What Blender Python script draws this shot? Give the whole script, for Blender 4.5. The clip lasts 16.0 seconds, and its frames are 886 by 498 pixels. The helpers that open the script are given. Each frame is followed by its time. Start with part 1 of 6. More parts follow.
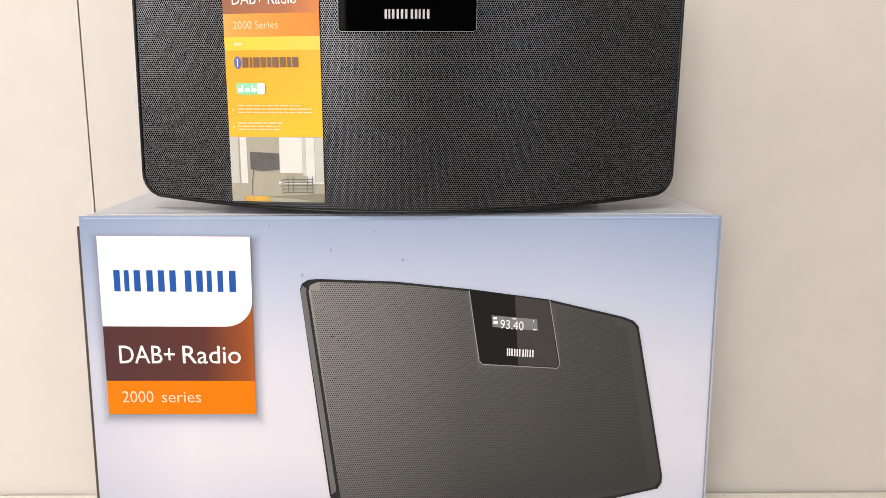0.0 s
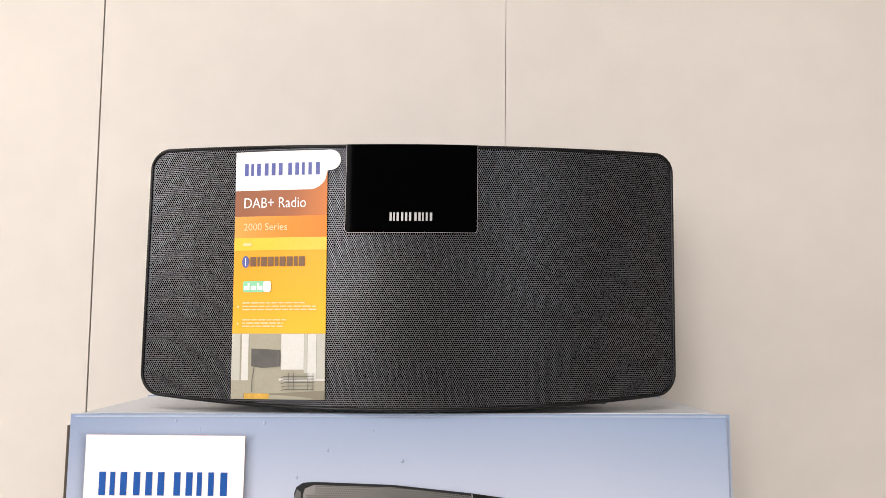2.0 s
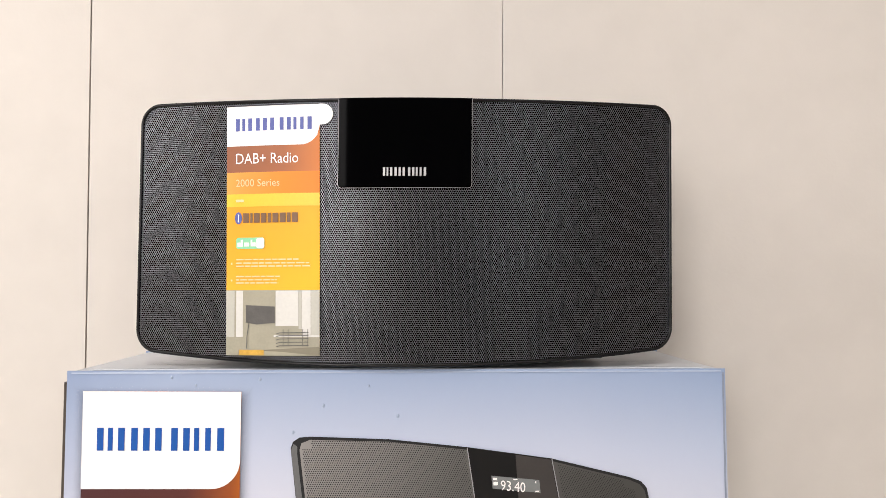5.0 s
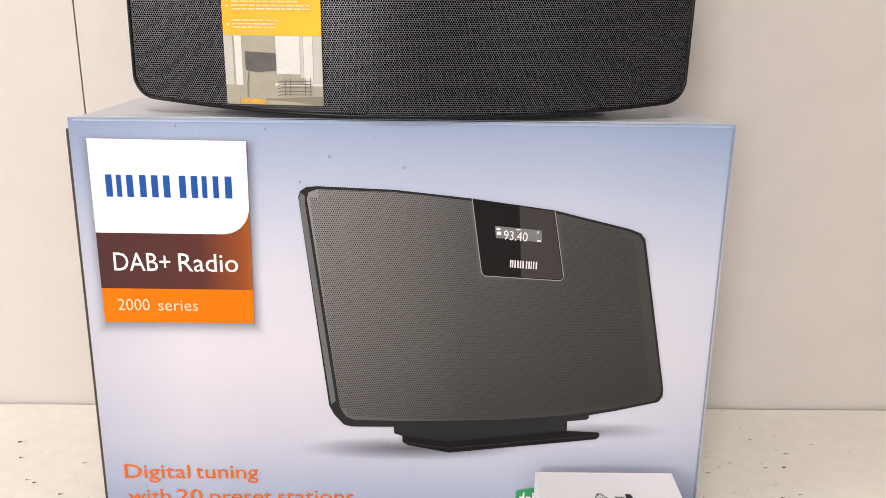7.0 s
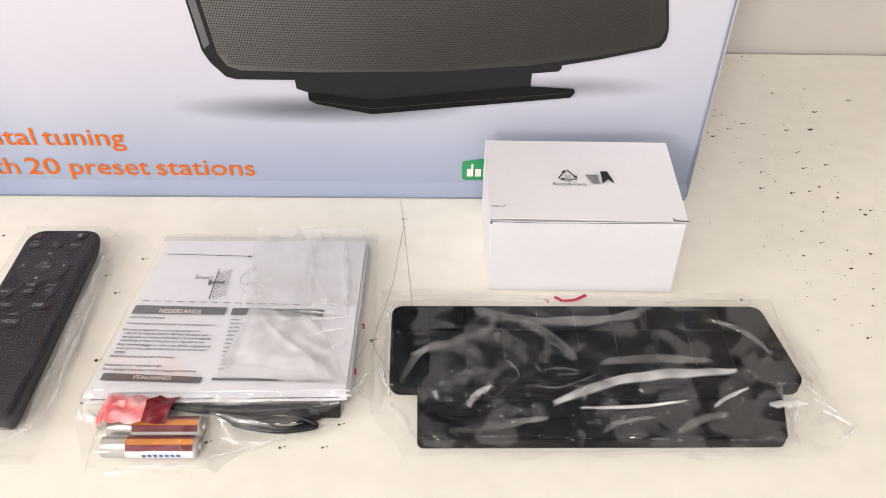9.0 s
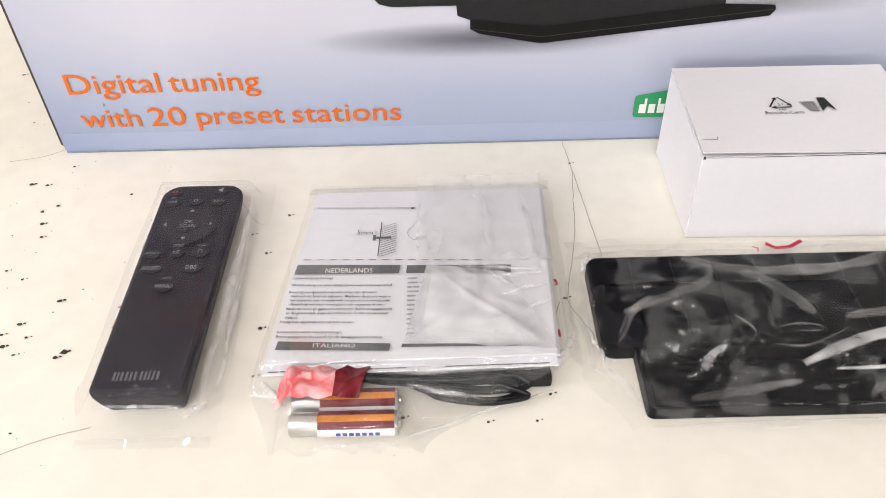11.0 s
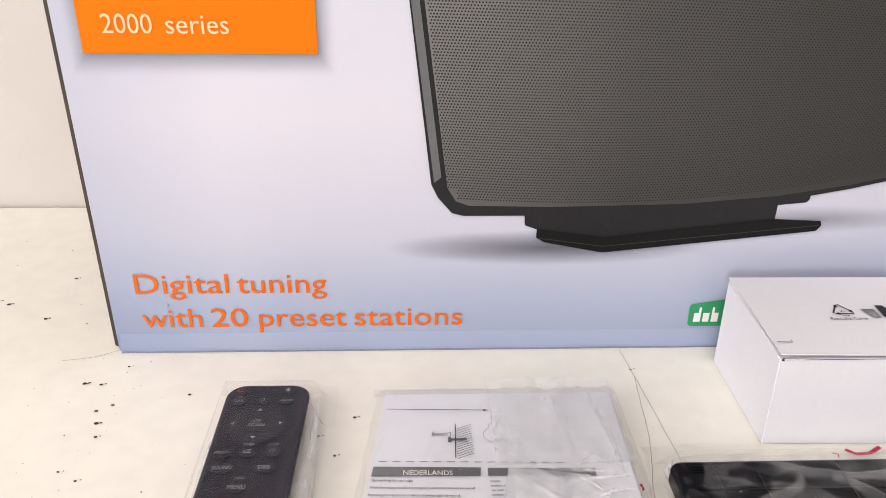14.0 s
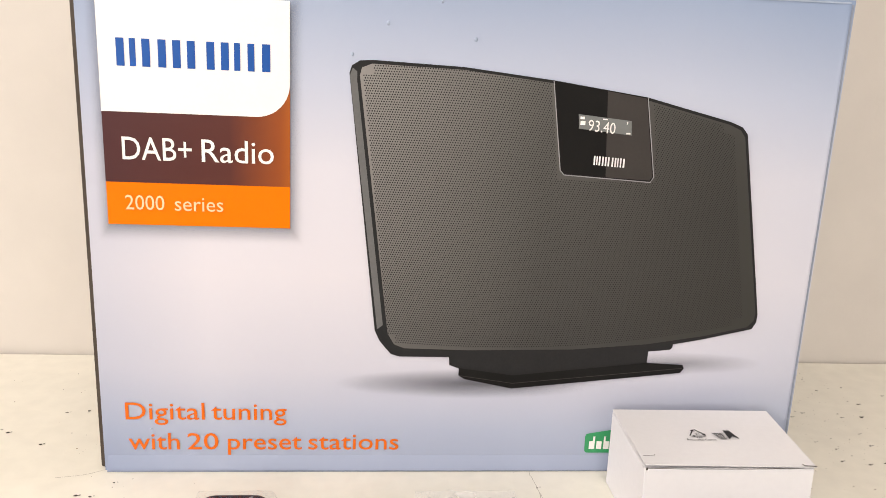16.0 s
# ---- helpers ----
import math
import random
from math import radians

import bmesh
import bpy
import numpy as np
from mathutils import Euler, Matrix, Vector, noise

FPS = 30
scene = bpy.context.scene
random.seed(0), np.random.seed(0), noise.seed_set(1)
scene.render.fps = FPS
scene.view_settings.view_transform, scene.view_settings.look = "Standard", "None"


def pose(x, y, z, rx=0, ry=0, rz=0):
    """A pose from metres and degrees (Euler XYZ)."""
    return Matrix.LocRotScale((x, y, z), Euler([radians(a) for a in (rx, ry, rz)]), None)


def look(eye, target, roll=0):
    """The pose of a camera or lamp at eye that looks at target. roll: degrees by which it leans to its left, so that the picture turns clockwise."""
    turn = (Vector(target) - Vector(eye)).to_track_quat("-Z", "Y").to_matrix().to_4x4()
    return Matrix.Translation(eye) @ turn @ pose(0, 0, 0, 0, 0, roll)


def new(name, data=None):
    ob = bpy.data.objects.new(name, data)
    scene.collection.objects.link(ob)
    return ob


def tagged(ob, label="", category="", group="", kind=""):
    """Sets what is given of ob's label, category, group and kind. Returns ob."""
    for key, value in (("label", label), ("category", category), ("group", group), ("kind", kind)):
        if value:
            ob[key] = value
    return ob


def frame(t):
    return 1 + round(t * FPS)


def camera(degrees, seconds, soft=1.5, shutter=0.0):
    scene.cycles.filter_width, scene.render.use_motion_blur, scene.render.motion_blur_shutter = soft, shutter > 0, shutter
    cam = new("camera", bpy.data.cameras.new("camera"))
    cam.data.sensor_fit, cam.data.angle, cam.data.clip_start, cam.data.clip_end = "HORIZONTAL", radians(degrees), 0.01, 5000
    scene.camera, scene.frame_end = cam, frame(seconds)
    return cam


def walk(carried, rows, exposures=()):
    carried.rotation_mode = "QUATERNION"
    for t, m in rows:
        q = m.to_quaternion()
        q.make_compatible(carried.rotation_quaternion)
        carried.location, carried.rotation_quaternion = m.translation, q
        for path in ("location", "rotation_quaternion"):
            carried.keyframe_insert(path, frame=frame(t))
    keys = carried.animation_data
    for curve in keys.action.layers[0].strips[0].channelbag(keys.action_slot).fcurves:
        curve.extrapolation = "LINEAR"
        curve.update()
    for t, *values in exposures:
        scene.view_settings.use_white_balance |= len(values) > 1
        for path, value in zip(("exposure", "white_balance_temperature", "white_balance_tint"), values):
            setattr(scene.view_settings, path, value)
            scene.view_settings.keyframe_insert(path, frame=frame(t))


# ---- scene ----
cam = camera(57.8, 16.0, 0.75)
PATH = [
    (0, (0.243, -0.580, 0.412), (0.307, 1.382, 0.030), 0.7),
    (0.5, (0.243, -0.585, 0.388), (0.318, 1.411, 0.277), 0.7),
    (1, (0.241, -0.586, 0.384), (0.315, 1.411, 0.476), 0.8),
    (1.5, (0.242, -0.584, 0.379), (0.308, 1.406, 0.562), 0.8),
    (2, (0.238, -0.582, 0.384), (0.309, 1.407, 0.584), 0.8),
    (2.5, (0.238, -0.580, 0.381), (0.307, 1.408, 0.592), 0.6),
    (3, (0.240, -0.580, 0.382), (0.307, 1.410, 0.577), 0.6),
    (5.3, (0.245, -0.577, 0.387), (0.308, 1.422, 0.418), 0.5),
    (5.5, (0.240, -0.578, 0.391), (0.314, 1.420, 0.345), 0.9),
    (6, (0.241, -0.572, 0.399), (0.313, 1.415, 0.184), 1.1),
    (6.5, (0.242, -0.569, 0.395), (0.314, 1.397, 0.038), 1.1),
    (7, (0.241, -0.566, 0.397), (0.310, 1.351, -0.167), 1.4),
    (7.3, (0.233, -0.571, 0.397), (0.339, 1.284, -0.343), 1.9),
    (7.4, (0.241, -0.555, 0.390), (0.315, 1.272, -0.420), 1.8),
    (7.5, (0.250, -0.534, 0.392), (0.309, 1.242, -0.525), 1.8),
    (7.7, (0.262, -0.497, 0.369), (0.330, 1.233, -0.631), 2.1),
    (8, (0.279, -0.438, 0.345), (0.343, 1.198, -0.804), 2.4),
    (8.2, (0.279, -0.423, 0.330), (0.364, 1.179, -0.865), 2.9),
    (8.5, (0.297, -0.410, 0.324), (0.362, 1.113, -0.971), 2.6),
    (8.7, (0.293, -0.412, 0.321), (0.374, 1.103, -0.981), 2.5),
    (9, (0.298, -0.411, 0.324), (0.358, 1.074, -1.015), 1.8),
    (9.2, (0.286, -0.416, 0.324), (0.353, 1.070, -1.013), 1.4),
    (9.5, (0.267, -0.399, 0.322), (0.293, 1.058, -1.048), -0.2),
    (10, (0.232, -0.391, 0.308), (0.231, 1.043, -1.087), -1.7),
    (10.2, (0.237, -0.390, 0.307), (0.217, 1.038, -1.092), -2.2),
    (12.3, (0.169, -0.358, 0.229), (0.232, 1.149, -1.085), 0.8),
    (12.5, (0.168, -0.365, 0.237), (0.240, 1.165, -1.049), 1.0),
    (13, (0.163, -0.366, 0.240), (0.256, 1.198, -1.003), 1.3),
    (13.5, (0.162, -0.366, 0.241), (0.260, 1.282, -0.887), 1.2),
    (13.7, (0.166, -0.376, 0.255), (0.244, 1.329, -0.787), 0.8),
    (14, (0.164, -0.386, 0.268), (0.250, 1.382, -0.664), 1.0),
    (14.2, (0.162, -0.393, 0.265), (0.244, 1.429, -0.560), 1.1),
    (14.5, (0.158, -0.399, 0.275), (0.248, 1.464, -0.446), 1.4),
    (15, (0.150, -0.419, 0.276), (0.268, 1.486, -0.322), 1.9),
    (15.5, (0.160, -0.455, 0.283), (0.329, 1.461, -0.265), 2.6),
    (16, (0.169, -0.497, 0.295), (0.360, 1.424, -0.229), 2.9),
]
walk(cam, [(t, look(eye, target, roll)) for t, eye, target, roll in PATH], [
    (0.0, 0.03, 6500, 8), (3.0, -0.03, 6500, 8), (5.5, 0.0, 6500, 8), (7.0, 0.0, 6500, 10), (8.5, 0.05, 6500, 8), (10.0, 0.05, 6500, 8), (12.5, 0.06, 6150, 7), (13.0, -0.08, 6200, 9), (13.5, -0.2, 6150, 12), (14.0, -0.03, 6350, 10), (14.5, 0.0, 6350, 7), (15.0, -0.02, 6650, 8), (15.5, 0.06, 6850, 8), (16.0, 0.02, 6900, 8)])

# ---------- world and light ----------
world = bpy.data.worlds.new("room_air")
scene.world = world
world.use_nodes = True
world.node_tree.nodes["Background"].inputs[0].default_value = (0.9, 0.95, 1.0, 1)
world.node_tree.nodes["Background"].inputs[1].default_value = 0.15


def area_lamp(name, eye, target, sx, sy, watts, colour):
    lamp = bpy.data.lights.new(name, "AREA")
    lamp.shape, lamp.size, lamp.size_y = "RECTANGLE", sx, sy
    lamp.energy, lamp.color = watts, colour
    ob = new(name, lamp)
    ob.matrix_world = look(eye, target)
    return tagged(ob, kind="structure")


area_lamp("window_daylight", (-1.0, -3.24, 1.0), (-1.0, 0.0, 0.8), 0.7, 1.0, 47, (1.0, 0.95, 0.945))
area_lamp("right_window_daylight", (1.75, -3.24, 1.0), (1.75, 0.0, 0.8), 0.9, 1.0, 11, (0.95, 0.96, 1.0))
area_lamp("side_window_daylight", (-1.64, -0.85, 1.0), (0.0, -0.85, 0.6), 0.9, 1.0, 22, (1.0, 0.95, 0.94))
area_lamp("ceiling_lamp_light", (0.05, -1.3, 1.655), (0.05, -1.3, 0.0), 0.7, 0.28, 18.5, (1.0, 0.95, 0.925))


# ---------- materials ----------
def mat(name, col, rough=0.5, metal=0.0, var=0.06, scale=60.0, bump=0.0, bump_scale=400.0, coat=0.0, spec=0.25):
    """Painted, moulded or paper surface: two scales of colour variation and fine relief."""
    m = bpy.data.materials.new(name)
    m.use_nodes = True
    nt = m.node_tree
    b = nt.nodes["Principled BSDF"]
    b.inputs["Roughness"].default_value = rough
    b.inputs["Metallic"].default_value = metal
    b.inputs["Coat Weight"].default_value = coat
    b.inputs["Specular IOR Level"].default_value = spec
    tc = nt.nodes.new("ShaderNodeTexCoord")
    n1, n2 = nt.nodes.new("ShaderNodeTexNoise"), nt.nodes.new("ShaderNodeTexNoise")
    n1.inputs["Scale"].default_value, n2.inputs["Scale"].default_value = scale, scale * 9
    n1.inputs["Detail"].default_value = 5
    for n in (n1, n2):
        nt.links.new(tc.outputs["Object"], n.inputs["Vector"])
    add = nt.nodes.new("ShaderNodeMath")
    add.operation = "ADD"
    nt.links.new(n1.outputs[0], add.inputs[0])
    nt.links.new(n2.outputs[0], add.inputs[1])
    ramp = nt.nodes.new("ShaderNodeMapRange")
    ramp.inputs[1].default_value, ramp.inputs[2].default_value = 0.6, 1.4
    ramp.inputs[3].default_value, ramp.inputs[4].default_value = 1 - var, 1 + var
    nt.links.new(add.outputs[0], ramp.inputs[0])
    mul = nt.nodes.new("ShaderNodeVectorMath")
    mul.operation = "SCALE"
    mul.inputs[0].default_value = col
    nt.links.new(ramp.outputs[0], mul.inputs["Scale"])
    nt.links.new(mul.outputs[0], b.inputs["Base Color"])
    if bump:
        n3, bp = nt.nodes.new("ShaderNodeTexNoise"), nt.nodes.new("ShaderNodeBump")
        n3.inputs["Scale"].default_value = bump_scale
        n3.inputs["Detail"].default_value = 4
        bp.inputs["Strength"].default_value = bump
        bp.inputs["Distance"].default_value = 0.001
        nt.links.new(tc.outputs["Object"], n3.inputs["Vector"])
        nt.links.new(n3.outputs[0], bp.inputs["Height"])
        nt.links.new(bp.outputs[0], b.inputs["Normal"])
    return m


def graded(name, axis, stops, rough=0.38, spec=0.25, second=None):
    """Printed gradient along an axis (0 x, 2 z) in object space: stops of (place, colour). second: another axis with multipliers."""
    m = bpy.data.materials.new(name)
    m.use_nodes = True
    nt = m.node_tree
    b = nt.nodes["Principled BSDF"]
    b.inputs["Roughness"].default_value = rough
    b.inputs["Specular IOR Level"].default_value = spec
    tc, sep = nt.nodes.new("ShaderNodeTexCoord"), nt.nodes.new("ShaderNodeSeparateXYZ")
    nt.links.new(tc.outputs["Object"], sep.inputs[0])

    def ramp_of(ax, st):
        lo, hi = st[0][0], st[-1][0]
        mr, cr = nt.nodes.new("ShaderNodeMapRange"), nt.nodes.new("ShaderNodeValToRGB")
        mr.inputs[1].default_value, mr.inputs[2].default_value = lo, hi
        nt.links.new(sep.outputs[ax], mr.inputs[0])
        nt.links.new(mr.outputs[0], cr.inputs[0])
        el = cr.color_ramp.elements
        while len(el) < len(st):
            el.new(0.5)
        for e, (p, c) in zip(el, st):
            e.position, e.color = (p - lo) / (hi - lo), (*c, 1)
        return cr.outputs[0]

    out = ramp_of(axis, stops)
    if second:
        mix = nt.nodes.new("ShaderNodeMix")
        mix.data_type, mix.blend_type = "RGBA", "MULTIPLY"
        mix.inputs["Factor"].default_value = 1.0
        nt.links.new(out, mix.inputs["A"])
        nt.links.new(ramp_of(*second), mix.inputs["B"])
        out = mix.outputs["Result"]
    ns = nt.nodes.new("ShaderNodeTexNoise")
    ns.inputs["Scale"].default_value = 25
    bp = nt.nodes.new("ShaderNodeBump")
    bp.inputs["Strength"].default_value, bp.inputs["Distance"].default_value = 0.12, 0.002
    nt.links.new(tc.outputs["Object"], ns.inputs["Vector"])
    nt.links.new(ns.outputs[0], bp.inputs["Height"])
    nt.links.new(bp.outputs[0], b.inputs["Normal"])
    nt.links.new(out, b.inputs["Base Color"])
    return m


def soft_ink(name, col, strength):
    """Printed shadow tone that fades out to the sheet's edges (artwork of the carton)."""
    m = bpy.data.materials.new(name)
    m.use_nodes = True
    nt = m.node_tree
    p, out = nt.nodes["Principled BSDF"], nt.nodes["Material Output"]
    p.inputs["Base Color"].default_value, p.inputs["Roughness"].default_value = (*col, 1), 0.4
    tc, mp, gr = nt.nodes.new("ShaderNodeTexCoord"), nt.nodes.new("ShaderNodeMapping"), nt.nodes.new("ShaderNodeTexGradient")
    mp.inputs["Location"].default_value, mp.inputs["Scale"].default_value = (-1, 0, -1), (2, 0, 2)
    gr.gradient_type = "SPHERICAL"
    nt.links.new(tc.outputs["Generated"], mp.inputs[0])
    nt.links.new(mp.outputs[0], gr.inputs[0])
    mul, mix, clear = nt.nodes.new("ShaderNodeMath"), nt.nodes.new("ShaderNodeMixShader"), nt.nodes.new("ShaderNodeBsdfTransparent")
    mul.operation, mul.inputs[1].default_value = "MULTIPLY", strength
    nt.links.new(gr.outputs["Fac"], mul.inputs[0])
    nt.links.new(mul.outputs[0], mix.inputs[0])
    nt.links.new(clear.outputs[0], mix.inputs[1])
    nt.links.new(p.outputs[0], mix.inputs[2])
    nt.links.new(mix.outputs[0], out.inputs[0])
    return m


def drop_shadow_ink(name, col, strength):
    """Printed drop shadow, even in the middle and fading out in a band along all four sides (artwork of the carton)."""
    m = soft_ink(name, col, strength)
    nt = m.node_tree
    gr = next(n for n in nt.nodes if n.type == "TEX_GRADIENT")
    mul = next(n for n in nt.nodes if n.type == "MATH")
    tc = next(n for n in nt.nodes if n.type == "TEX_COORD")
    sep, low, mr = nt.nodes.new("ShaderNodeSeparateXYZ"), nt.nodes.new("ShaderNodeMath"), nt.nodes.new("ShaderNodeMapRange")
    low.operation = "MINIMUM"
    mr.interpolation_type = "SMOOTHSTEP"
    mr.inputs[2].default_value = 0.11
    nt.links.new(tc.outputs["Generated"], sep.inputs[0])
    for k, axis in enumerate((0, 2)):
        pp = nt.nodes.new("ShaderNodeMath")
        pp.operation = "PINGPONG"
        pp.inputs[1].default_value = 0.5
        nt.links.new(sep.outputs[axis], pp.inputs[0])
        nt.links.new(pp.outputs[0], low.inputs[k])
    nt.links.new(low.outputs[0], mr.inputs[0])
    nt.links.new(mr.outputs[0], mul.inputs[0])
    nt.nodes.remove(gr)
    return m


def film_mat(name, haze, rough=0.1, gloss=1.0, tint=(0.985, 0.985, 0.985), faded=False, slack_sheen=None, milk=(0.85, 0.85, 0.86)):
    """Clear plastic film: see-through, a little milky, glossy by Fresnel."""
    m = bpy.data.materials.new(name)
    m.use_nodes = True
    nt = m.node_tree
    nt.nodes.remove(nt.nodes["Principled BSDF"])
    out = nt.nodes["Material Output"]
    clear, cloud, shine = nt.nodes.new("ShaderNodeBsdfTransparent"), nt.nodes.new("ShaderNodeBsdfDiffuse"), nt.nodes.new("ShaderNodeBsdfGlossy")
    clear.inputs[0].default_value = (*tint, 1)
    cloud.inputs[0].default_value = (*milk, 1)
    shine.inputs["Roughness"].default_value = rough
    tc, ns, mr = nt.nodes.new("ShaderNodeTexCoord"), nt.nodes.new("ShaderNodeTexNoise"), nt.nodes.new("ShaderNodeMapRange")
    ns.inputs["Scale"].default_value, ns.inputs["Detail"].default_value = 45, 1.5
    mr.inputs[1].default_value, mr.inputs[2].default_value = 0.3, 0.75
    mr.inputs[3].default_value, mr.inputs[4].default_value = haze * 0.3, haze * 1.7
    if slack_sheen:
        # clings in some patches, stands off in others; grey sheen painted there as haze
        ns.inputs["Scale"].default_value, ns.inputs["Distortion"].default_value = 38, 1.6
        mr.inputs[1].default_value, mr.inputs[2].default_value = 0.53, 0.60
        mr.inputs[3].default_value, mr.inputs[4].default_value = slack_sheen
    nt.links.new(tc.outputs["Object"], ns.inputs["Vector"])
    nt.links.new(ns.outputs[0], mr.inputs[0])
    # gloss rises towards grazing view
    lw, pw, fm = nt.nodes.new("ShaderNodeLayerWeight"), nt.nodes.new("ShaderNodeMath"), nt.nodes.new("ShaderNodeMath")
    lw.inputs[0].default_value = 0.5
    pw.operation, pw.inputs[1].default_value = "POWER", 4.0
    fm.operation, fm.use_clamp = "MULTIPLY_ADD", True
    fm.inputs[1].default_value, fm.inputs[2].default_value = 0.4, 0.016 * gloss
    nt.links.new(lw.outputs["Facing"], pw.inputs[0])
    nt.links.new(pw.outputs[0], fm.inputs[0])
    a, b = nt.nodes.new("ShaderNodeMixShader"), nt.nodes.new("ShaderNodeMixShader")
    nt.links.new(mr.outputs[0], a.inputs[0])
    nt.links.new(clear.outputs[0], a.inputs[1])
    nt.links.new(cloud.outputs[0], a.inputs[2])
    nt.links.new(fm.outputs[0], b.inputs[0])
    nt.links.new(a.outputs[0], b.inputs[1])
    nt.links.new(shine.outputs[0], b.inputs[2])
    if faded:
        # a doubled band, its sheen painted in as milk, thins out to its edges
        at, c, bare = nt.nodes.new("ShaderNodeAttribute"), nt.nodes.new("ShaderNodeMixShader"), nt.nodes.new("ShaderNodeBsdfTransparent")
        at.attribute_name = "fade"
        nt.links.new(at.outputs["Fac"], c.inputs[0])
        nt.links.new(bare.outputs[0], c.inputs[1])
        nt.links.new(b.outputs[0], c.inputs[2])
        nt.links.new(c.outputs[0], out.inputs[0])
    else:
        nt.links.new(b.outputs[0], out.inputs[0])
    return m


M_WALL = mat("wall_paint", (0.615, 0.575, 0.535), 0.55, var=0.035, scale=3, bump=0.12, bump_scale=250)
M_ROOM = mat("room_paint", (0.78, 0.75, 0.72), 0.8, var=0.04, scale=2)
# for the unseen back wall: darkened to keep the display's reflection black
M_ROOM_DIM = mat("room_paint_dimmed", (0.3, 0.28, 0.27), 0.8, var=0.04, scale=2)
M_GAP = mat("joint_dark", (0.07, 0.06, 0.055), 0.8)
M_GAP_PALE = mat("joint_pale", (0.47, 0.44, 0.40), 0.8)
M_TABLE = mat("table_paint", (0.80, 0.77, 0.69), 0.42, var=0.05, scale=9, bump=0.1, bump_scale=160)
M_CHIP = mat("chipped_spot", (0.055, 0.046, 0.04), 0.8, var=0.4, scale=300)
M_RUST = mat("brown_spot", (0.16, 0.1, 0.06), 0.8, var=0.4, scale=300)
M_CRACK = mat("hairline_crack", (0.34, 0.31, 0.26), 0.8, var=0.4, scale=120)
M_FLOOR = mat("floor_board", (0.28, 0.2, 0.13), 0.6, var=0.15, scale=8)
M_PRINT = graded("carton_print", 2, [
    (0.0, (0.30, 0.345, 0.47)), (0.03, (0.38, 0.42, 0.54)), (0.075, (0.54, 0.54, 0.62)), (0.14, (0.63, 0.61, 0.67)), (0.21, (0.60, 0.595, 0.67)),
    (0.265, (0.46, 0.50, 0.62)), (0.325, (0.28, 0.35, 0.50))], 0.3,
    second=(0, [(0.0, (0.80, 0.83, 0.88)), (0.07, (1, 1, 1)), (0.36, (1, 1, 1)), (0.47, (0.9, 0.93, 0.96))]))
M_CARTON_TOP = mat("carton_top", (0.56, 0.58, 0.62), 0.4, var=0.05, scale=20)
M_DARK_LINE = mat("carton_dark_line", (0.22, 0.25, 0.32), 0.5, var=0.2, scale=90)
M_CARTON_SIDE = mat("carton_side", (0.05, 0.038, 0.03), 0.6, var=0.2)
M_CARTON_EDGE = mat("carton_edge", (0.36, 0.42, 0.54), 0.3)
M_WHITE_CARD = mat("white_card", (0.78, 0.77, 0.80), 0.5, var=0.02, scale=30, bump=0.04)
M_CARD_GAP = mat("card_slot", (0.06, 0.055, 0.05), 0.9)
M_LABEL_WHITE = mat("label_white", (0.82, 0.80, 0.80), 0.35, var=0.02)
M_BLUE = mat("logo_blue", (0.006, 0.075, 0.33), 0.4, var=0.05)
M_BROWN = graded("label_brown", 0, [(0.009, (0.062, 0.018, 0.02)), (0.085, (0.085, 0.022, 0.017)), (0.115, (0.26, 0.06, 0.012)), (0.122, (0.36, 0.09, 0.01))])
M_ORANGE = mat("label_orange", (0.80, 0.175, 0.003), 0.45, var=0.03, spec=0.08)
M_INK_ORANGE = mat("orange_lettering", (0.70, 0.128, 0.005), 0.4, var=0.03)
M_INK_WHITE = mat("white_lettering", (0.85, 0.82, 0.8), 0.4, var=0.02)
M_INK_CREAM = mat("cream_lettering", (0.85, 0.6, 0.33), 0.4, var=0.02)
M_INK_BLACK = mat("black_ink", (0.02, 0.02, 0.022), 0.6, var=0.1)
M_INK_GREY = mat("grey_ink", (0.11, 0.11, 0.115), 0.6, var=0.1)
M_INK_PALE = mat("pale_grey_ink", (0.35, 0.35, 0.37), 0.6, var=0.1)
M_KEY_INK = mat("key_ink", (0.24, 0.24, 0.26), 0.6, var=0.1)
M_GREEN = mat("badge_green", (0.04, 0.30, 0.12), 0.35)
M_PIC_GRILLE = graded("pictured_grille", 0, [(0.16, (0.235, 0.225, 0.22)), (0.215, (0.17, 0.163, 0.158)), (0.28, (0.095, 0.092, 0.088)), (0.36, (0.062, 0.060, 0.056)), (0.435, (0.044, 0.043, 0.040))], 0.3, 0.4, second=(2, [(0.09, (0.55, 0.55, 0.55)), (0.2, (0.9, 0.9, 0.9)), (0.27, (1.1, 1.1, 1.1))]))
M_PIC_BODY = mat("pictured_body", (0.022, 0.022, 0.023), 0.4, var=0.1, spec=0.12)
M_PIC_EDGE = mat("pictured_edge", (0.13, 0.13, 0.132), 0.4, var=0.1)
M_PIC_DISPLAY = mat("pictured_display", (0.011, 0.0105, 0.0105), 0.35, spec=0.12)
M_PIC_GLEAM = mat("pictured_display_pale", (0.045, 0.04, 0.038), 0.35)
M_PIC_LCD = mat("pictured_screen", (0.17, 0.18, 0.18), 0.35)
M_GRILLE = mat("perforated_steel", (0.160, 0.166, 0.190), 0.36, metal=0.75, var=0.05, scale=30)
M_CLOTH = mat("grille_lining", (0.0025, 0.0025, 0.0025), 0.95, spec=0.0)
M_BLACK = mat("black_plastic", (0.010, 0.010, 0.0105), 0.38, var=0.12, scale=50, bump=0.05, bump_scale=900)
M_RIM = mat("rim_plastic", (0.005, 0.005, 0.0055), 0.25, var=0.05)
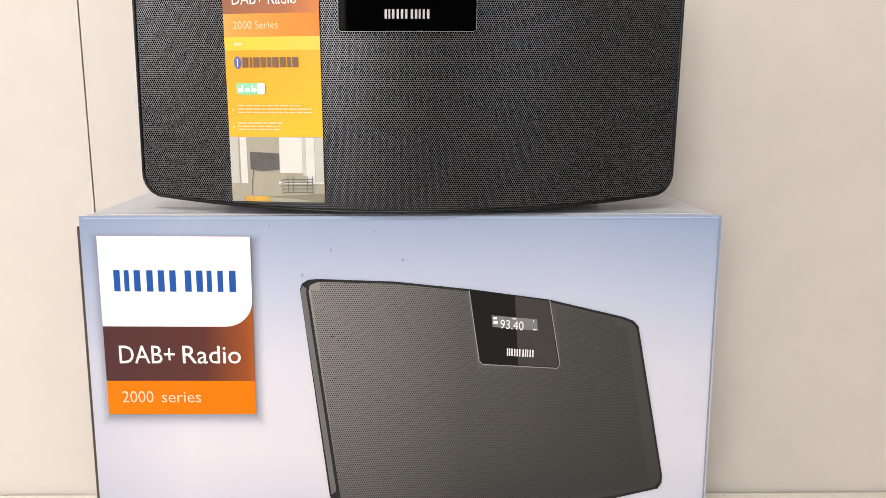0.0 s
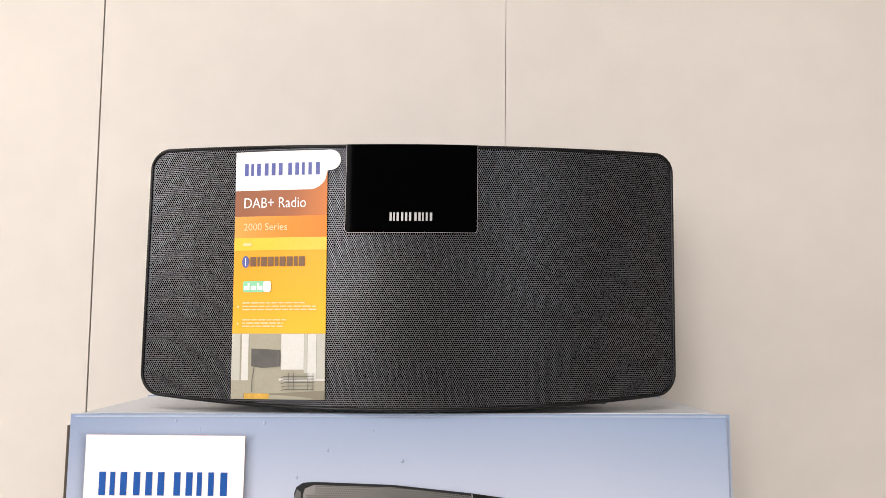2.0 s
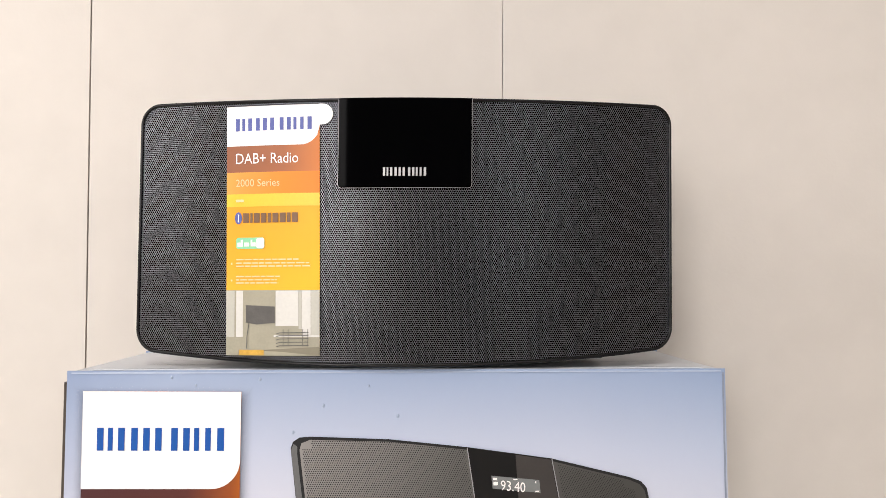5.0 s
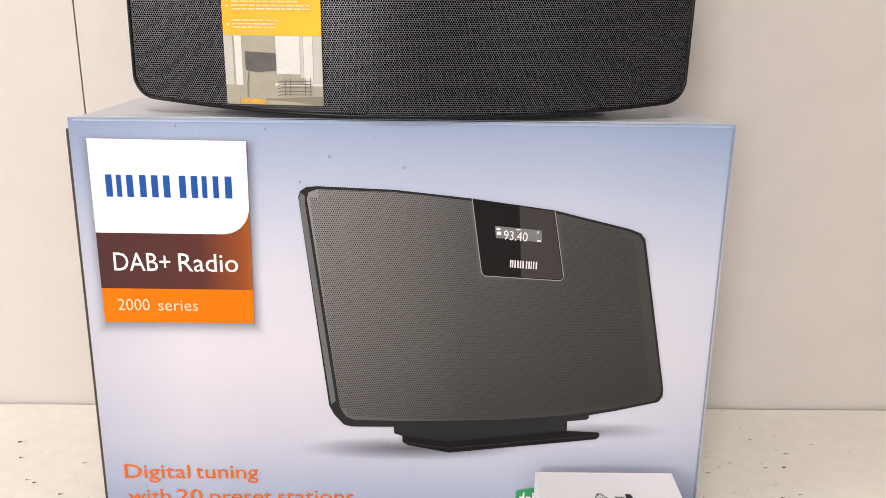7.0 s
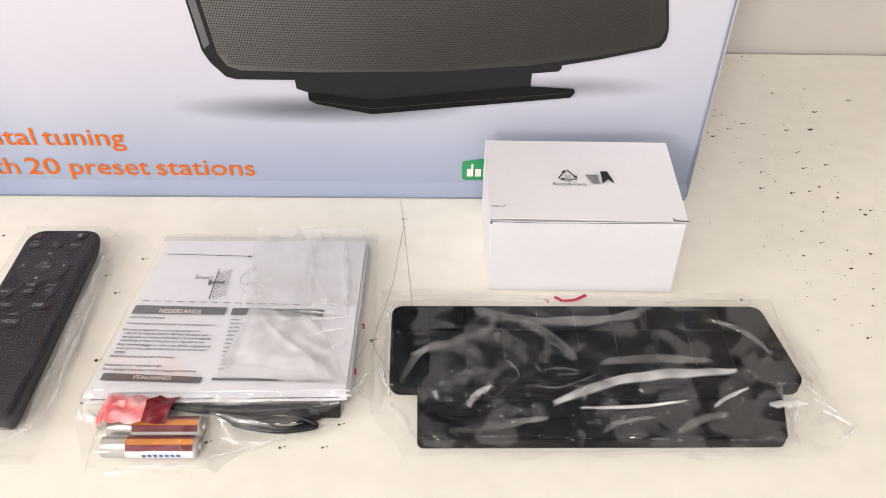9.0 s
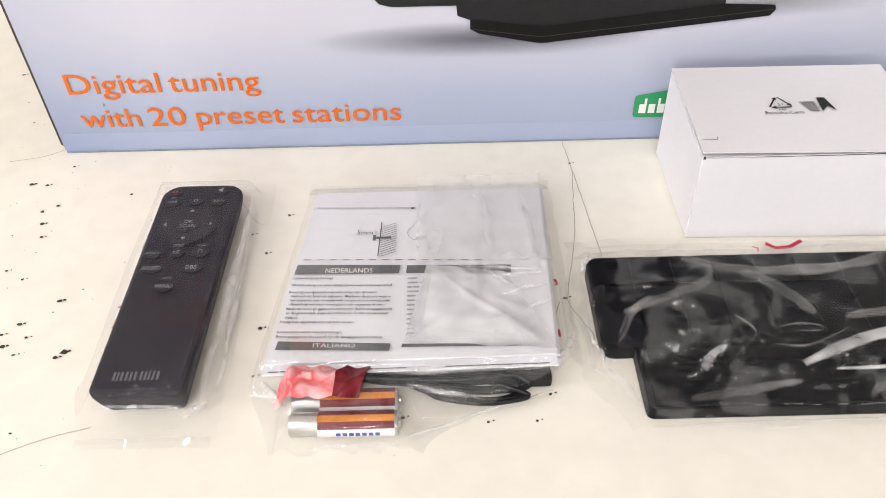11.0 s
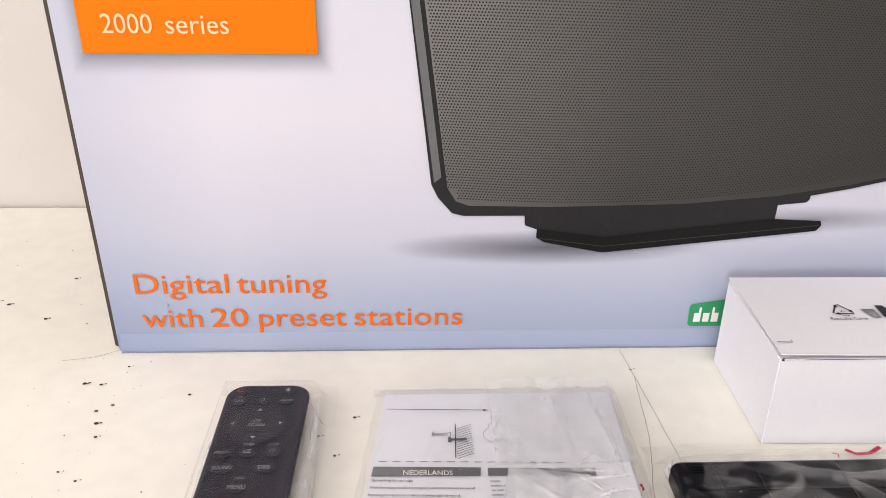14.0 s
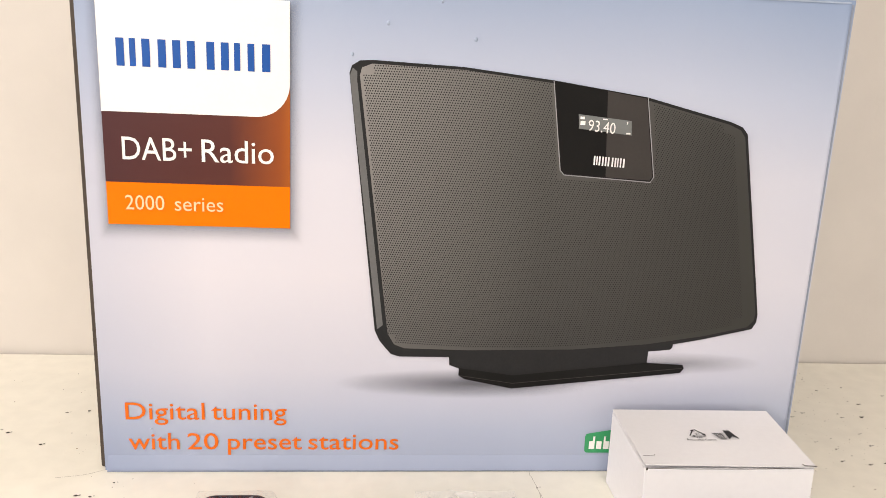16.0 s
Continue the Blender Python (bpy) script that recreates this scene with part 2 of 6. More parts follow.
M_GLOSS = mat("gloss_window", (0.0008, 0.0008, 0.001), 0.05, var=0.0, spec=0.012)
M_SILVER = mat("silver_print", (0.5, 0.5, 0.51), 0.35, metal=0.3)
M_TAG_BROWN = graded("tag_brown", 0, [(-0.130, (0.27, 0.105, 0.055)), (-0.088, (0.33, 0.11, 0.045)), (-0.060, (0.55, 0.17, 0.03))])
M_TAG_ORANGE = graded("tag_orange", 0, [(-0.130, (0.72, 0.33, 0.07)), (-0.088, (0.74, 0.23, 0.018)), (-0.060, (0.72, 0.19, 0.008))])
M_TAG_YELLOW = mat("tag_yellow", (0.80, 0.50, 0.045), 0.35, var=0.05)
M_TAG_AMBER = graded("tag_amber", 2, [(0.0575, (0.77, 0.40, 0.03)), (0.0875, (0.77, 0.36, 0.022)), (0.1175, (0.76, 0.33, 0.022))],
                     second=(0, [(-0.130, (1, 1.0, 1.0)), (-0.060, (1.0, 1.12, 0.4))]))
M_TAG_BLUE = mat("tag_blue", (0.09, 0.11, 0.33), 0.4)
M_TAG_BADGE = mat("tag_badge", (0.25, 0.6, 0.35), 0.4)
M_PH_WALL = mat("photo_wall", (0.33, 0.31, 0.24), 0.35, var=0.08, scale=80)
M_PH_LIGHT = mat("photo_light", (0.60, 0.59, 0.56), 0.35, var=0.05)
M_PH_FRAME = mat("photo_frame", (0.47, 0.46, 0.41), 0.35)
M_PH_DARK = mat("photo_dark", (0.10, 0.095, 0.09), 0.35, var=0.2, scale=200)
M_PH_WOOD = mat("photo_wood", (0.55, 0.33, 0.06), 0.35, var=0.3, scale=300)
M_PH_SILL = mat("photo_cabinet", (0.21, 0.19, 0.14), 0.35)
# black plastic, its colour lifted to hold the haze of the sleeve above
M_REMOTE = mat("remote_plastic_hazed", (0.0215, 0.0195, 0.0265), 0.5, var=0.06, scale=12, spec=0.12)
M_WORDMARK = mat("remote_wordmark", (0.13, 0.13, 0.14), 0.5, var=0.1)
M_REMOTE_KEY = mat("remote_key_rubber", (0.015, 0.0135, 0.0185), 0.5, var=0.1)
M_PAPER = mat("leaflet_paper", (0.74, 0.74, 0.78), 0.6, var=0.03, scale=40, bump=0.05)
M_PAPER_EDGE = mat("leaflet_edge", (0.6, 0.6, 0.63), 0.7)
M_CABLE = mat("cable_rubber", (0.012, 0.012, 0.013), 0.35)
M_STAND = mat("stand_plastic", (0.0062, 0.0062, 0.0078), 0.35, var=0.15, scale=60, bump=0.02, bump_scale=900, spec=0.06)
M_BATT_STEEL = mat("battery_steel", (0.55, 0.54, 0.52), 0.3, metal=0.8)
M_BATT_RED = mat("battery_maroon", (0.16, 0.012, 0.02), 0.35)
M_BATT_ORANGE = mat("battery_orange", (0.62, 0.22, 0.03), 0.35, var=0.2)
M_RED_FILM = mat("red_printed_film", (0.6, 0.045, 0.05), 0.35, var=0.25, scale=150)
M_PINK_FILM = mat("pink_film", (0.8, 0.5, 0.48), 0.35, var=0.1)
M_WRAPPER = mat("wrapper_print", (0.6, 0.05, 0.06), 0.3)
nt = M_WRAPPER.node_tree
tc, ns, cr = nt.nodes.new("ShaderNodeTexCoord"), nt.nodes.new("ShaderNodeTexNoise"), nt.nodes.new("ShaderNodeValToRGB")
ns.inputs["Scale"].default_value, ns.inputs["Detail"].default_value, ns.inputs["Distortion"].default_value = 75, 3, 0.8
for e, (p, c) in zip([cr.color_ramp.elements[0], cr.color_ramp.elements[1], cr.color_ramp.elements.new(0.52)], ((0.28, (0.80, 0.56, 0.53, 1)), (0.46, (0.42, 0.02, 0.035, 1)), (0.37, (0.62, 0.09, 0.10, 1)))):
    e.position, e.color = p, c
nt.links.new(tc.outputs["Object"], ns.inputs["Vector"])
nt.links.new(ns.outputs[0], cr.inputs[0])
nt.links.new(cr.outputs[0], nt.nodes["Principled BSDF"].inputs["Base Color"])
M_RED_INK = mat("red_ink", (0.42, 0.015, 0.06), 0.5)
M_FILM_REMOTE = film_mat("hazy_film", 0.008, 0.08, 0.9)
M_FILM_MILKY = film_mat("milky_film", 0.5, 0.10, 4.0, milk=(0.80, 0.80, 0.82))
M_FILM_BAG = film_mat("manual_bag_film", 0.04, 0.05, 4.0)


# ---------- builders ----------
ORIGIN = {}


def thing(name, loc, label, category, group="", kind=""):
    ob = new(name)
    ob.empty_display_size = 0.02
    ob.location = loc
    ORIGIN[ob.name] = Vector(loc)
    return tagged(ob, label, category, group, kind)


def part(name, bm, material, parent=None, label="", smooth=False, flip=False):
    """One mesh object from a bmesh in world places, under a thing or a part."""
    me = bpy.data.meshes.new(name)
    off = ORIGIN[parent.name] if parent else Vector((0, 0, 0))
    bmesh.ops.translate(bm, verts=bm.verts, vec=-off)
    bmesh.ops.recalc_face_normals(bm, faces=bm.faces)
    bm.to_mesh(me)
    bm.free()
    me.materials.append(material)
    if smooth:
        me.polygons.foreach_set("use_smooth", [True] * len(me.polygons))
    ob = new(name, me)
    if parent:
        ob.parent = parent
    ORIGIN[ob.name] = off
    return tagged(ob, label)


def structure(name, bm, material, label="", category=""):
    return tagged(part(name, bm, material), label, category, kind="structure")


def block(x0, x1, y0, y1, z0, z1, bevel=0.0, seg=2, bm=None):
    bm2 = bmesh.new()
    bmesh.ops.create_cube(bm2, size=1)
    for v in bm2.verts:
        v.co = Vector((x0 + (v.co.x + 0.5) * (x1 - x0), y0 + (v.co.y + 0.5) * (y1 - y0), z0 + (v.co.z + 0.5) * (z1 - z0)))
    if bevel:
        bmesh.ops.bevel(bm2, geom=bm2.edges[:], offset=bevel, segments=seg, affect="EDGES", profile=0.5)
    if bm is None:
        return bm2
    join(bm, bm2)
    return bm


def join(bm, other):
    table = {v: bm.verts.new(v.co) for v in other.verts}
    for f in other.faces:
        bm.faces.new([table[v] for v in f.verts])
    other.free()
    return bm


def prism(pts, to3, depth, bevel=0.0):
    """A flat outline pts of (a, b), set in space by to3(a, b, d), from d = 0 to depth."""
    bm = bmesh.new()
    lo = [bm.verts.new(to3(a, b, 0)) for a, b in pts]
    f = bm.faces.new(lo)
    if depth:
        r = bmesh.ops.extrude_face_region(bm, geom=[f])
        for v in r["geom"]:
            if isinstance(v, bmesh.types.BMVert):
                k = min(range(len(pts)), key=lambda i: (lo[i].co - v.co).length)
                v.co = Vector(to3(*pts[k], depth))
        if bevel:
            bm.normal_update()
            top = [e for e in bm.edges if e.calc_length() > 1e-6 and len(e.link_faces) == 2 and e.calc_face_angle(0) > 0.5]
            bmesh.ops.bevel(bm, geom=top, offset=bevel, segments=2, affect="EDGES", profile=0.5)
    return bm


def arc(cx, cy, r, a0, a1, n=6):
    return [(cx + r * math.cos(radians(a0 + (a1 - a0) * k / n)), cy + r * math.sin(radians(a0 + (a1 - a0) * k / n))) for k in range(n + 1)]


def rounded(x0, x1, y0, y1, r, n=6):
    return arc(x1 - r, y0 + r, r, -90, 0, n) + arc(x1 - r, y1 - r, r, 0, 90, n) + arc(x0 + r, y1 - r, r, 90, 180, n) + arc(x0 + r, y0 + r, r, 180, 270, n)


def lettering(body, x0, x1, b0, b1, to3, bold=0.0, own_height=False):
    """Words in the built-in font, fitted to a rectangle of the plane that to3(a, b, d) sets in space."""
    cu = bpy.data.curves.new("words", "FONT")
    cu.body, cu.resolution_u, cu.align_x, cu.offset = body, 3, "LEFT", bold
    ob = new("words", cu)
    dg = bpy.context.evaluated_depsgraph_get()
    me = bpy.data.meshes.new_from_object(ob.evaluated_get(dg))
    bm = bmesh.new()
    bm.from_mesh(me)
    bpy.data.objects.remove(ob)
    bpy.data.curves.remove(cu)
    bpy.data.meshes.remove(me)
    xs, ys = [v.co.x for v in bm.verts], [v.co.y for v in bm.verts]
    ax, bx, ay, by = min(xs), max(xs), min(ys), max(ys)
    if own_height:
        ay, by = 0.0, 1.0
    for v in bm.verts:
        v.co = Vector(to3(x0 + (v.co.x - ax) / (bx - ax) * (x1 - x0), b0 + (v.co.y - ay) / (by - ay) * (b1 - b0), 0))
    return bm


def words(line, b0, b1, to3, bold=0.0):
    """A line of words, each fitted between its own ends; they share one baseline and height."""
    made, lo, hi = [], 1e9, -1e9
    for body, x0, x1 in line:
        bm = lettering(body, x0, x1, 0, 1, lambda a, b, d: (a, b, 0), bold, True)
        ys = [v.co.y for v in bm.verts]
        lo, hi = min(lo, min(ys)), max(hi, max(ys))
        made.append(bm)
    out = bmesh.new()
    for bm in made:
        for v in bm.verts:
            v.co = Vector(to3(v.co.x, b0 + (v.co.y - lo) / (hi - lo) * (b1 - b0), 0))
        join(out, bm)
    return out


def bars(x0, x1, b0, b1, widths, gap, to3):
    """A row of plain upright bars in place of a wordmark."""
    bm = bmesh.new()
    total = sum(widths) + gap * (len(widths) - 1)
    x = 0.0
    for w in widths:
        a, b = x0 + (x1 - x0) * x / total, x0 + (x1 - x0) * (x + w) / total
        q = [(a, b0), (b, b0), (b, b1), (a, b1)]
        bm.faces.new([bm.verts.new(to3(*p, 0)) for p in q])
        x += w + gap
    return bm


# upright bars that stand in for a wordmark, as shares of its width
WORDMARK = ((0.0, 0.052), (0.085, 0.125), (0.165, 0.217), (0.268, 0.320), (0.362, 0.414), (0.456, 0.508), (0.582, 0.634), (0.676, 0.728), (0.762, 0.802), (0.850, 0.895), (0.945, 1.0))


def bar_quads(x0, x1, b0, b1):
    return [(x0 + (x1 - x0) * p, x0 + (x1 - x0) * q, b0, b1) for p, q in WORDMARK]


def bar_row(x0, x1, b0, b1, to3, material, parent):
    """The bars of a wordmark, each a part of its own."""
    for rect in bar_quads(x0, x1, b0, b1):
        part("logo_bar", quads([rect], to3), material, parent)


def quads(rects, to3):
    bm = bmesh.new()
    for a0, a1, b0, b1 in rects:
        bm.faces.new([bm.verts.new(to3(*p, 0)) for p in ((a0, b0), (a1, b0), (a1, b1), (a0, b1))])
    return bm


def stroke(pts, w, to3):
    """A thin drawn line through pts."""
    bm = bmesh.new()
    prev = None
    for k, (a, b) in enumerate(pts):
        p, q = pts[max(k - 1, 0)], pts[min(k + 1, len(pts) - 1)]
        dx, dy = q[0] - p[0], q[1] - p[1]
        n = math.hypot(dx, dy) or 1
        ox, oy = -dy / n * w / 2, dx / n * w / 2
        cur = (bm.verts.new(to3(a + ox, b + oy, 0)), bm.verts.new(to3(a - ox, b - oy, 0)))
        if prev:
            bm.faces.new((prev[0], prev[1], cur[1], cur[0]))
        prev = cur
    return bm


def tube(pts, r, n=8):
    bm = bmesh.new()
    P = [Vector(p) for p in pts]
    rings = []
    for k, p in enumerate(P):
        d = (P[min(k + 1, len(P) - 1)] - P[max(k - 1, 0)]).normalized()
        u = d.cross(Vector((0.03, 0.05, 1))).normalized()
        v = d.cross(u)
        rings.append([bm.verts.new(p + (u * math.cos(2 * math.pi * j / n) + v * math.sin(2 * math.pi * j / n)) * r) for j in range(n)])
    for a, b in zip(rings, rings[1:]):
        for j in range(n):
            bm.faces.new((a[j], a[(j + 1) % n], b[(j + 1) % n], b[j]))
    bm.faces.new(rings[0]), bm.faces.new(rings[-1])
    return bm


def spline(pts, n=8):
    """Catmull-Rom through pts."""
    P = [Vector(p) for p in pts]
    out = []
    for k in range(len(P) - 1):
        a, b, c, d = P[max(k - 1, 0)], P[k], P[k + 1], P[min(k + 2, len(P) - 1)]
        for j in range(n):
            t = j / n
            out.append(0.5 * (2 * b + (c - a) * t + (2 * a - 5 * b + 4 * c - d) * t * t + (3 * b - a - 3 * c + d) * t ** 3))
    return out + [P[-1]]


def sstep(a, b, x):
    t = min(max((x - a) / (b - a), 0.0), 1.0)
    return t * t * (3 - 2 * t)


def sheet(nx, ny, corner, height):
    """A film: a grid over the plan corner(u, v), lifted to height(x, y, u, v)."""
    bm = bmesh.new()
    g = []
    for j in range(ny + 1):
        row = []
        for i in range(nx + 1):
            u, v = i / nx, j / ny
            x, y = corner(u, v)
            row.append(bm.verts.new((x, y, height(x, y, u, v))))
        g.append(row)
    for j in range(ny):
        for i in range(nx):
            bm.faces.new((g[j][i], g[j][i + 1], g[j + 1][i + 1], g[j + 1][i]))
    return bm


def crease(x, y, scale, angle, seed):
    """Ridged folds running along one direction, 0 to 1."""
    c, s = math.cos(radians(angle)), math.sin(radians(angle))
    a, b = (x * c + y * s) * scale * 0.35, (-x * s + y * c) * scale
    return max(0.0, 1 - 2.6 * abs(noise.noise((a + seed, b, seed * 1.7))))


def fold_set(seed, n, box, lengths, angles, widths, heights, extra=()):
    """Long folds of a film, as (x, y, way x, way y, half length, width, height)."""
    rnd = random.Random(seed)
    out = []
    for _ in range(n):
        a = radians(rnd.uniform(*rnd.choice(angles)))
        out.append((rnd.uniform(box[0], box[1]), rnd.uniform(box[2], box[3]), math.cos(a), math.sin(a), rnd.uniform(*lengths) / 2, rnd.uniform(*widths), rnd.uniform(*heights)))
    for x0, y0, x1, y1, w, h in extra:
        d = math.hypot(x1 - x0, y1 - y0)
        out.append(((x0 + x1) / 2, (y0 + y1) / 2, (x1 - x0) / d, (y1 - y0) / d, d / 2, w, h))
    return out


def fold_height(folds, x, y):
    """Height that the folds add at a place; each bends a little along its way and tapers out."""
    best, total = 0.0, 0.0
    for fx, fy, cx, cy, half, w, h in folds:
        dx, dy = x - fx, y - fy
        a = dx * cx + dy * cy
        if abs(a) > half:
            continue
        s = a / half
        o = (-dx * cy + dy * cx) - 0.10 * half * s * s
        if abs(o) > 2.6 * w:
            continue
        v = h * (1 - s * s) * math.exp(-((o / (w * (0.6 + 0.4 * (1 - abs(s))))) ** 2))
        best = max(best, v)
        total += v
    return 0.7 * best + 0.3 * total


def fold_strip(name, p0, p1, width, z0, lift, material, parent, seed):
    """A doubled band of film standing up from p0 to p1, tapered and a little crooked; milky colour paints in its sheen.
    """
    a, b = Vector((*p0, 0)), Vector((*p1, 0))
    d = (b - a).normalized()
    n = Vector((-d.y, d.x, 0))

    def place(u, v):
        w = width * (0.25 + 0.75 * math.sin(math.pi * min(max(u, 0.02), 0.98)) ** 0.6) * (0.8 + 0.5 * noise.noise((u * 5, seed, 1.0)))
        p = a.lerp(b, u) + n * ((v - 0.5) * w + min(0.0022, 0.4 * width) * noise.noise((u * 3.2, seed * 2.1, 4.0)))
        return p.x, p.y

    def height(x, y, u, v):
        return z0 + lift * math.sin(math.pi * v) * math.sin(math.pi * u) ** 0.5 + 0.0006 * noise.noise((u * 14, v * 3, seed))
    ob = part(name, sheet(40, 8, place, height), material, parent, smooth=True)
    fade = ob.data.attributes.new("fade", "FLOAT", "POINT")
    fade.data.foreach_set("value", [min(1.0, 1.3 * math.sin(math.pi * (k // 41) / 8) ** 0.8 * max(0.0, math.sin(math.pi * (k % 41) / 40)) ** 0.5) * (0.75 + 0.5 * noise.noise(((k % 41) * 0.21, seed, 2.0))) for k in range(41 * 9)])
    return ob


def ribbon(name, path, width, z0, lift, material, parent, seed):
    """A doubled or curled band of film along a bent path of (x, y), tapered and thinning out to its edges; pale colour
    paints in its glints.
    """
    line = spline([(x, y, 0.0) for x, y in path], 10)
    n = len(line) - 1

    def place(u, v):
        k = min(int(round(u * n)), n)
        d = (line[min(k + 1, n)] - line[max(k - 1, 0)]).normalized()
        w = width * (0.3 + 0.7 * math.sin(math.pi * min(max(u, 0.02), 0.98)) ** 0.5) * (0.88 + 0.45 * noise.noise((u * 7, seed, 1.0 + 2 * (v > 0.5))))
        return line[k].x - d.y * (v - 0.5) * w, line[k].y + d.x * (v - 0.5) * w

    def height(x, y, u, v):
        return z0 + lift * math.sin(math.pi * v) + 0.0005 * noise.noise((u * 12, v * 3, seed))
    ob = part(name, sheet(n, 6, place, height), material, parent, smooth=True)
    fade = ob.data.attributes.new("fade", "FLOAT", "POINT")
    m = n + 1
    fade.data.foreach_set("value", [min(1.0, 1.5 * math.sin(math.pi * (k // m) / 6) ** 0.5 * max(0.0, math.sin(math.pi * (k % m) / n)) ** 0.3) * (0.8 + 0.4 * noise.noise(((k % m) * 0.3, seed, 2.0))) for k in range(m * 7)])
    return ob


# ---------- the room's shell ----------
WY = 0.2
LO, HI = -0.75, 1.75
# wall of joined panels; the left joint leans a little
bm = prism([(-1.6, LO), (-0.0585, LO), (-0.0862, HI), (-1.6, HI)], lambda a, b, d: (a, WY + d, b), 0.03)
structure("wall_north_1", bm, M_WALL, "cream painted wall panel with a dark joint", "wall")
bm = prism([(-0.0570, LO), (0.3255, LO), (0.3265, HI), (-0.0847, HI)], lambda a, b, d: (a, WY + d, b), 0.03)
structure("wall_north_2", bm, M_WALL, "cream painted wall panel behind the carton", "wall")
bm = prism([(0.3261, LO), (2.8, LO), (2.8, HI), (0.3271, HI)], lambda a, b, d: (a, WY + d, b), 0.03)
structure("wall_north_3", bm, M_WALL, "cream painted wall panel with a hairline joint", "wall")
structure("wall_north_4", block(-1.6, 0.2, WY + 0.031, WY + 0.12, LO, HI), M_GAP, "dark backing seen in the panel joint", "wall")
structure("wall_north_5", block(0.201, 2.8, WY + 0.031, WY + 0.12, LO, HI), M_GAP_PALE, "pale backing seen in the panel joint", "wall")
structure("wall_east", block(2.8, 2.9, -3.3, WY, LO, HI), M_ROOM, "plain painted wall", "wall")
# two window openings behind and beside the camera let the daylight in
bm = block(-1.7, -1.6, -3.3, -1.3, LO, HI)
for q in ((-1.7, -1.6, -0.4, WY, LO, HI), (-1.7, -1.6, -1.3, -0.4, LO, 0.5), (-1.7, -1.6, -1.3, -0.4, 1.5, HI)):
    block(*q, bm=bm)
structure("wall_west", bm, M_ROOM, "plain painted wall with a window opening", "wall")
bm = block(-1.6, -1.35, -3.3, -3.2, LO, HI)
for q in ((-0.65, 1.3, -3.3, -3.2, LO, HI), (2.2, 2.8, -3.3, -3.2, LO, HI), (-1.35, -0.65, -3.3, -3.2, LO, 0.5), (-1.35, -0.65, -3.3, -3.2, 1.5, HI), (1.3, 2.2, -3.3, -3.2, LO, 0.5), (1.3, 2.2, -3.3, -3.2, 1.5, HI)):
    block(*q, bm=bm)
structure("wall_south", bm, M_ROOM_DIM, "plain painted wall with a window opening", "wall")
structure("ceiling", block(-1.7, 2.9, -3.3, WY + 0.12, HI, HI + 0.1), M_ROOM, "plain painted ceiling", "ceiling")
structure("floor", block(-1.7, 2.9, -3.3, WY + 0.12, LO - 0.1, LO), M_FLOOR, "brown wooden floor", "floor")

fixture = thing("ceiling_lamp", (0.05, -1.3, 1.66), "flat white ceiling lamp housing above the table", "lamp")
part("housing", block(-0.33, 0.43, -1.47, -1.13, 1.66, HI, 0.004), M_ROOM, fixture)

# ---------- table ----------
table = thing("work_table", (0.25, -0.25, -0.04), "cream painted table top with chips, scratches and dark specks", "table")
part("tabletop", block(-1.1, 1.6, -0.72, WY - 0.0035, -0.04, 0.0, 0.002), M_TABLE, table)
for lx, ly in ((-1.05, -0.67), (1.5, -0.67), (-1.05, 0.1), (1.5, 0.1)):
    part("leg", block(lx, lx + 0.06, ly, ly + 0.06, LO, -0.0405), M_TABLE, table)

# ---------- the product carton ----------
CW, CD = 0.468, 0.165
carton = thing("product_carton", (0.0, 0.0, 0.0), "large printed retail carton for a radio, standing on the table", "box")
front_pts = [(0.0, 0.0), (0.4725, 0.0), (0.4668, 0.3245), (0.0, 0.3205)]
bm = bmesh.new()
lo = [bm.verts.new((x, 0.0, z)) for x, z in front_pts]
hi = [bm.verts.new((x, CD, z)) for x, z in front_pts]
bm.faces.new((hi[3], hi[2], hi[1], hi[0]))
for k in range(4):
    bm.faces.new((lo[k], lo[(k + 1) % 4], hi[(k + 1) % 4], hi[k]))
bm.faces.new(lo)
bm.normal_update()
bmesh.ops.bevel(bm, geom=[e for e in bm.edges], offset=0.0012, segments=2, affect="EDGES")
body = part("carton_shell", bm, M_PRINT, carton)
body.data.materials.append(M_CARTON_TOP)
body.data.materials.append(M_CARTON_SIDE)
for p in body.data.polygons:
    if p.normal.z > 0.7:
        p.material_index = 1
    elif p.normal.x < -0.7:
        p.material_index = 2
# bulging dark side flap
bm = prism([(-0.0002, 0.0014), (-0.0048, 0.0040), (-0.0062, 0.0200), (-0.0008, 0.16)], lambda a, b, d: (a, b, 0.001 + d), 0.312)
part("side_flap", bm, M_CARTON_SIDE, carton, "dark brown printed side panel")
bm = bmesh.new()
for k in range(24):
    a, b = 0.002 + 0.463 * k / 24, 0.002 + 0.463 * (k + 1) / 24
    za, zb = 0.3205 + 0.004 * a / 0.467, 0.3205 + 0.004 * b / 0.467
    f = [bm.verts.new(p) for p in ((a, -0.0006, za - 0.0010), (b, -0.0006, zb - 0.0010), (b, -0.0004, zb - 0.0001), (a, -0.0004, za - 0.0001))]
    bm.faces.new(f)
part("folded_edge", bm, M_CARTON_EDGE, carton, "pale line along the top fold")
# tuck flap edge on the top
part("top_flap", prism([(0.012, 0.012), (0.455, 0.012), (0.448, 0.15), (0.02, 0.15)], lambda a, b, d: (a, b, 0.3207 + 0.00857 * a + d), 0.0006), M_CARTON_TOP, carton)


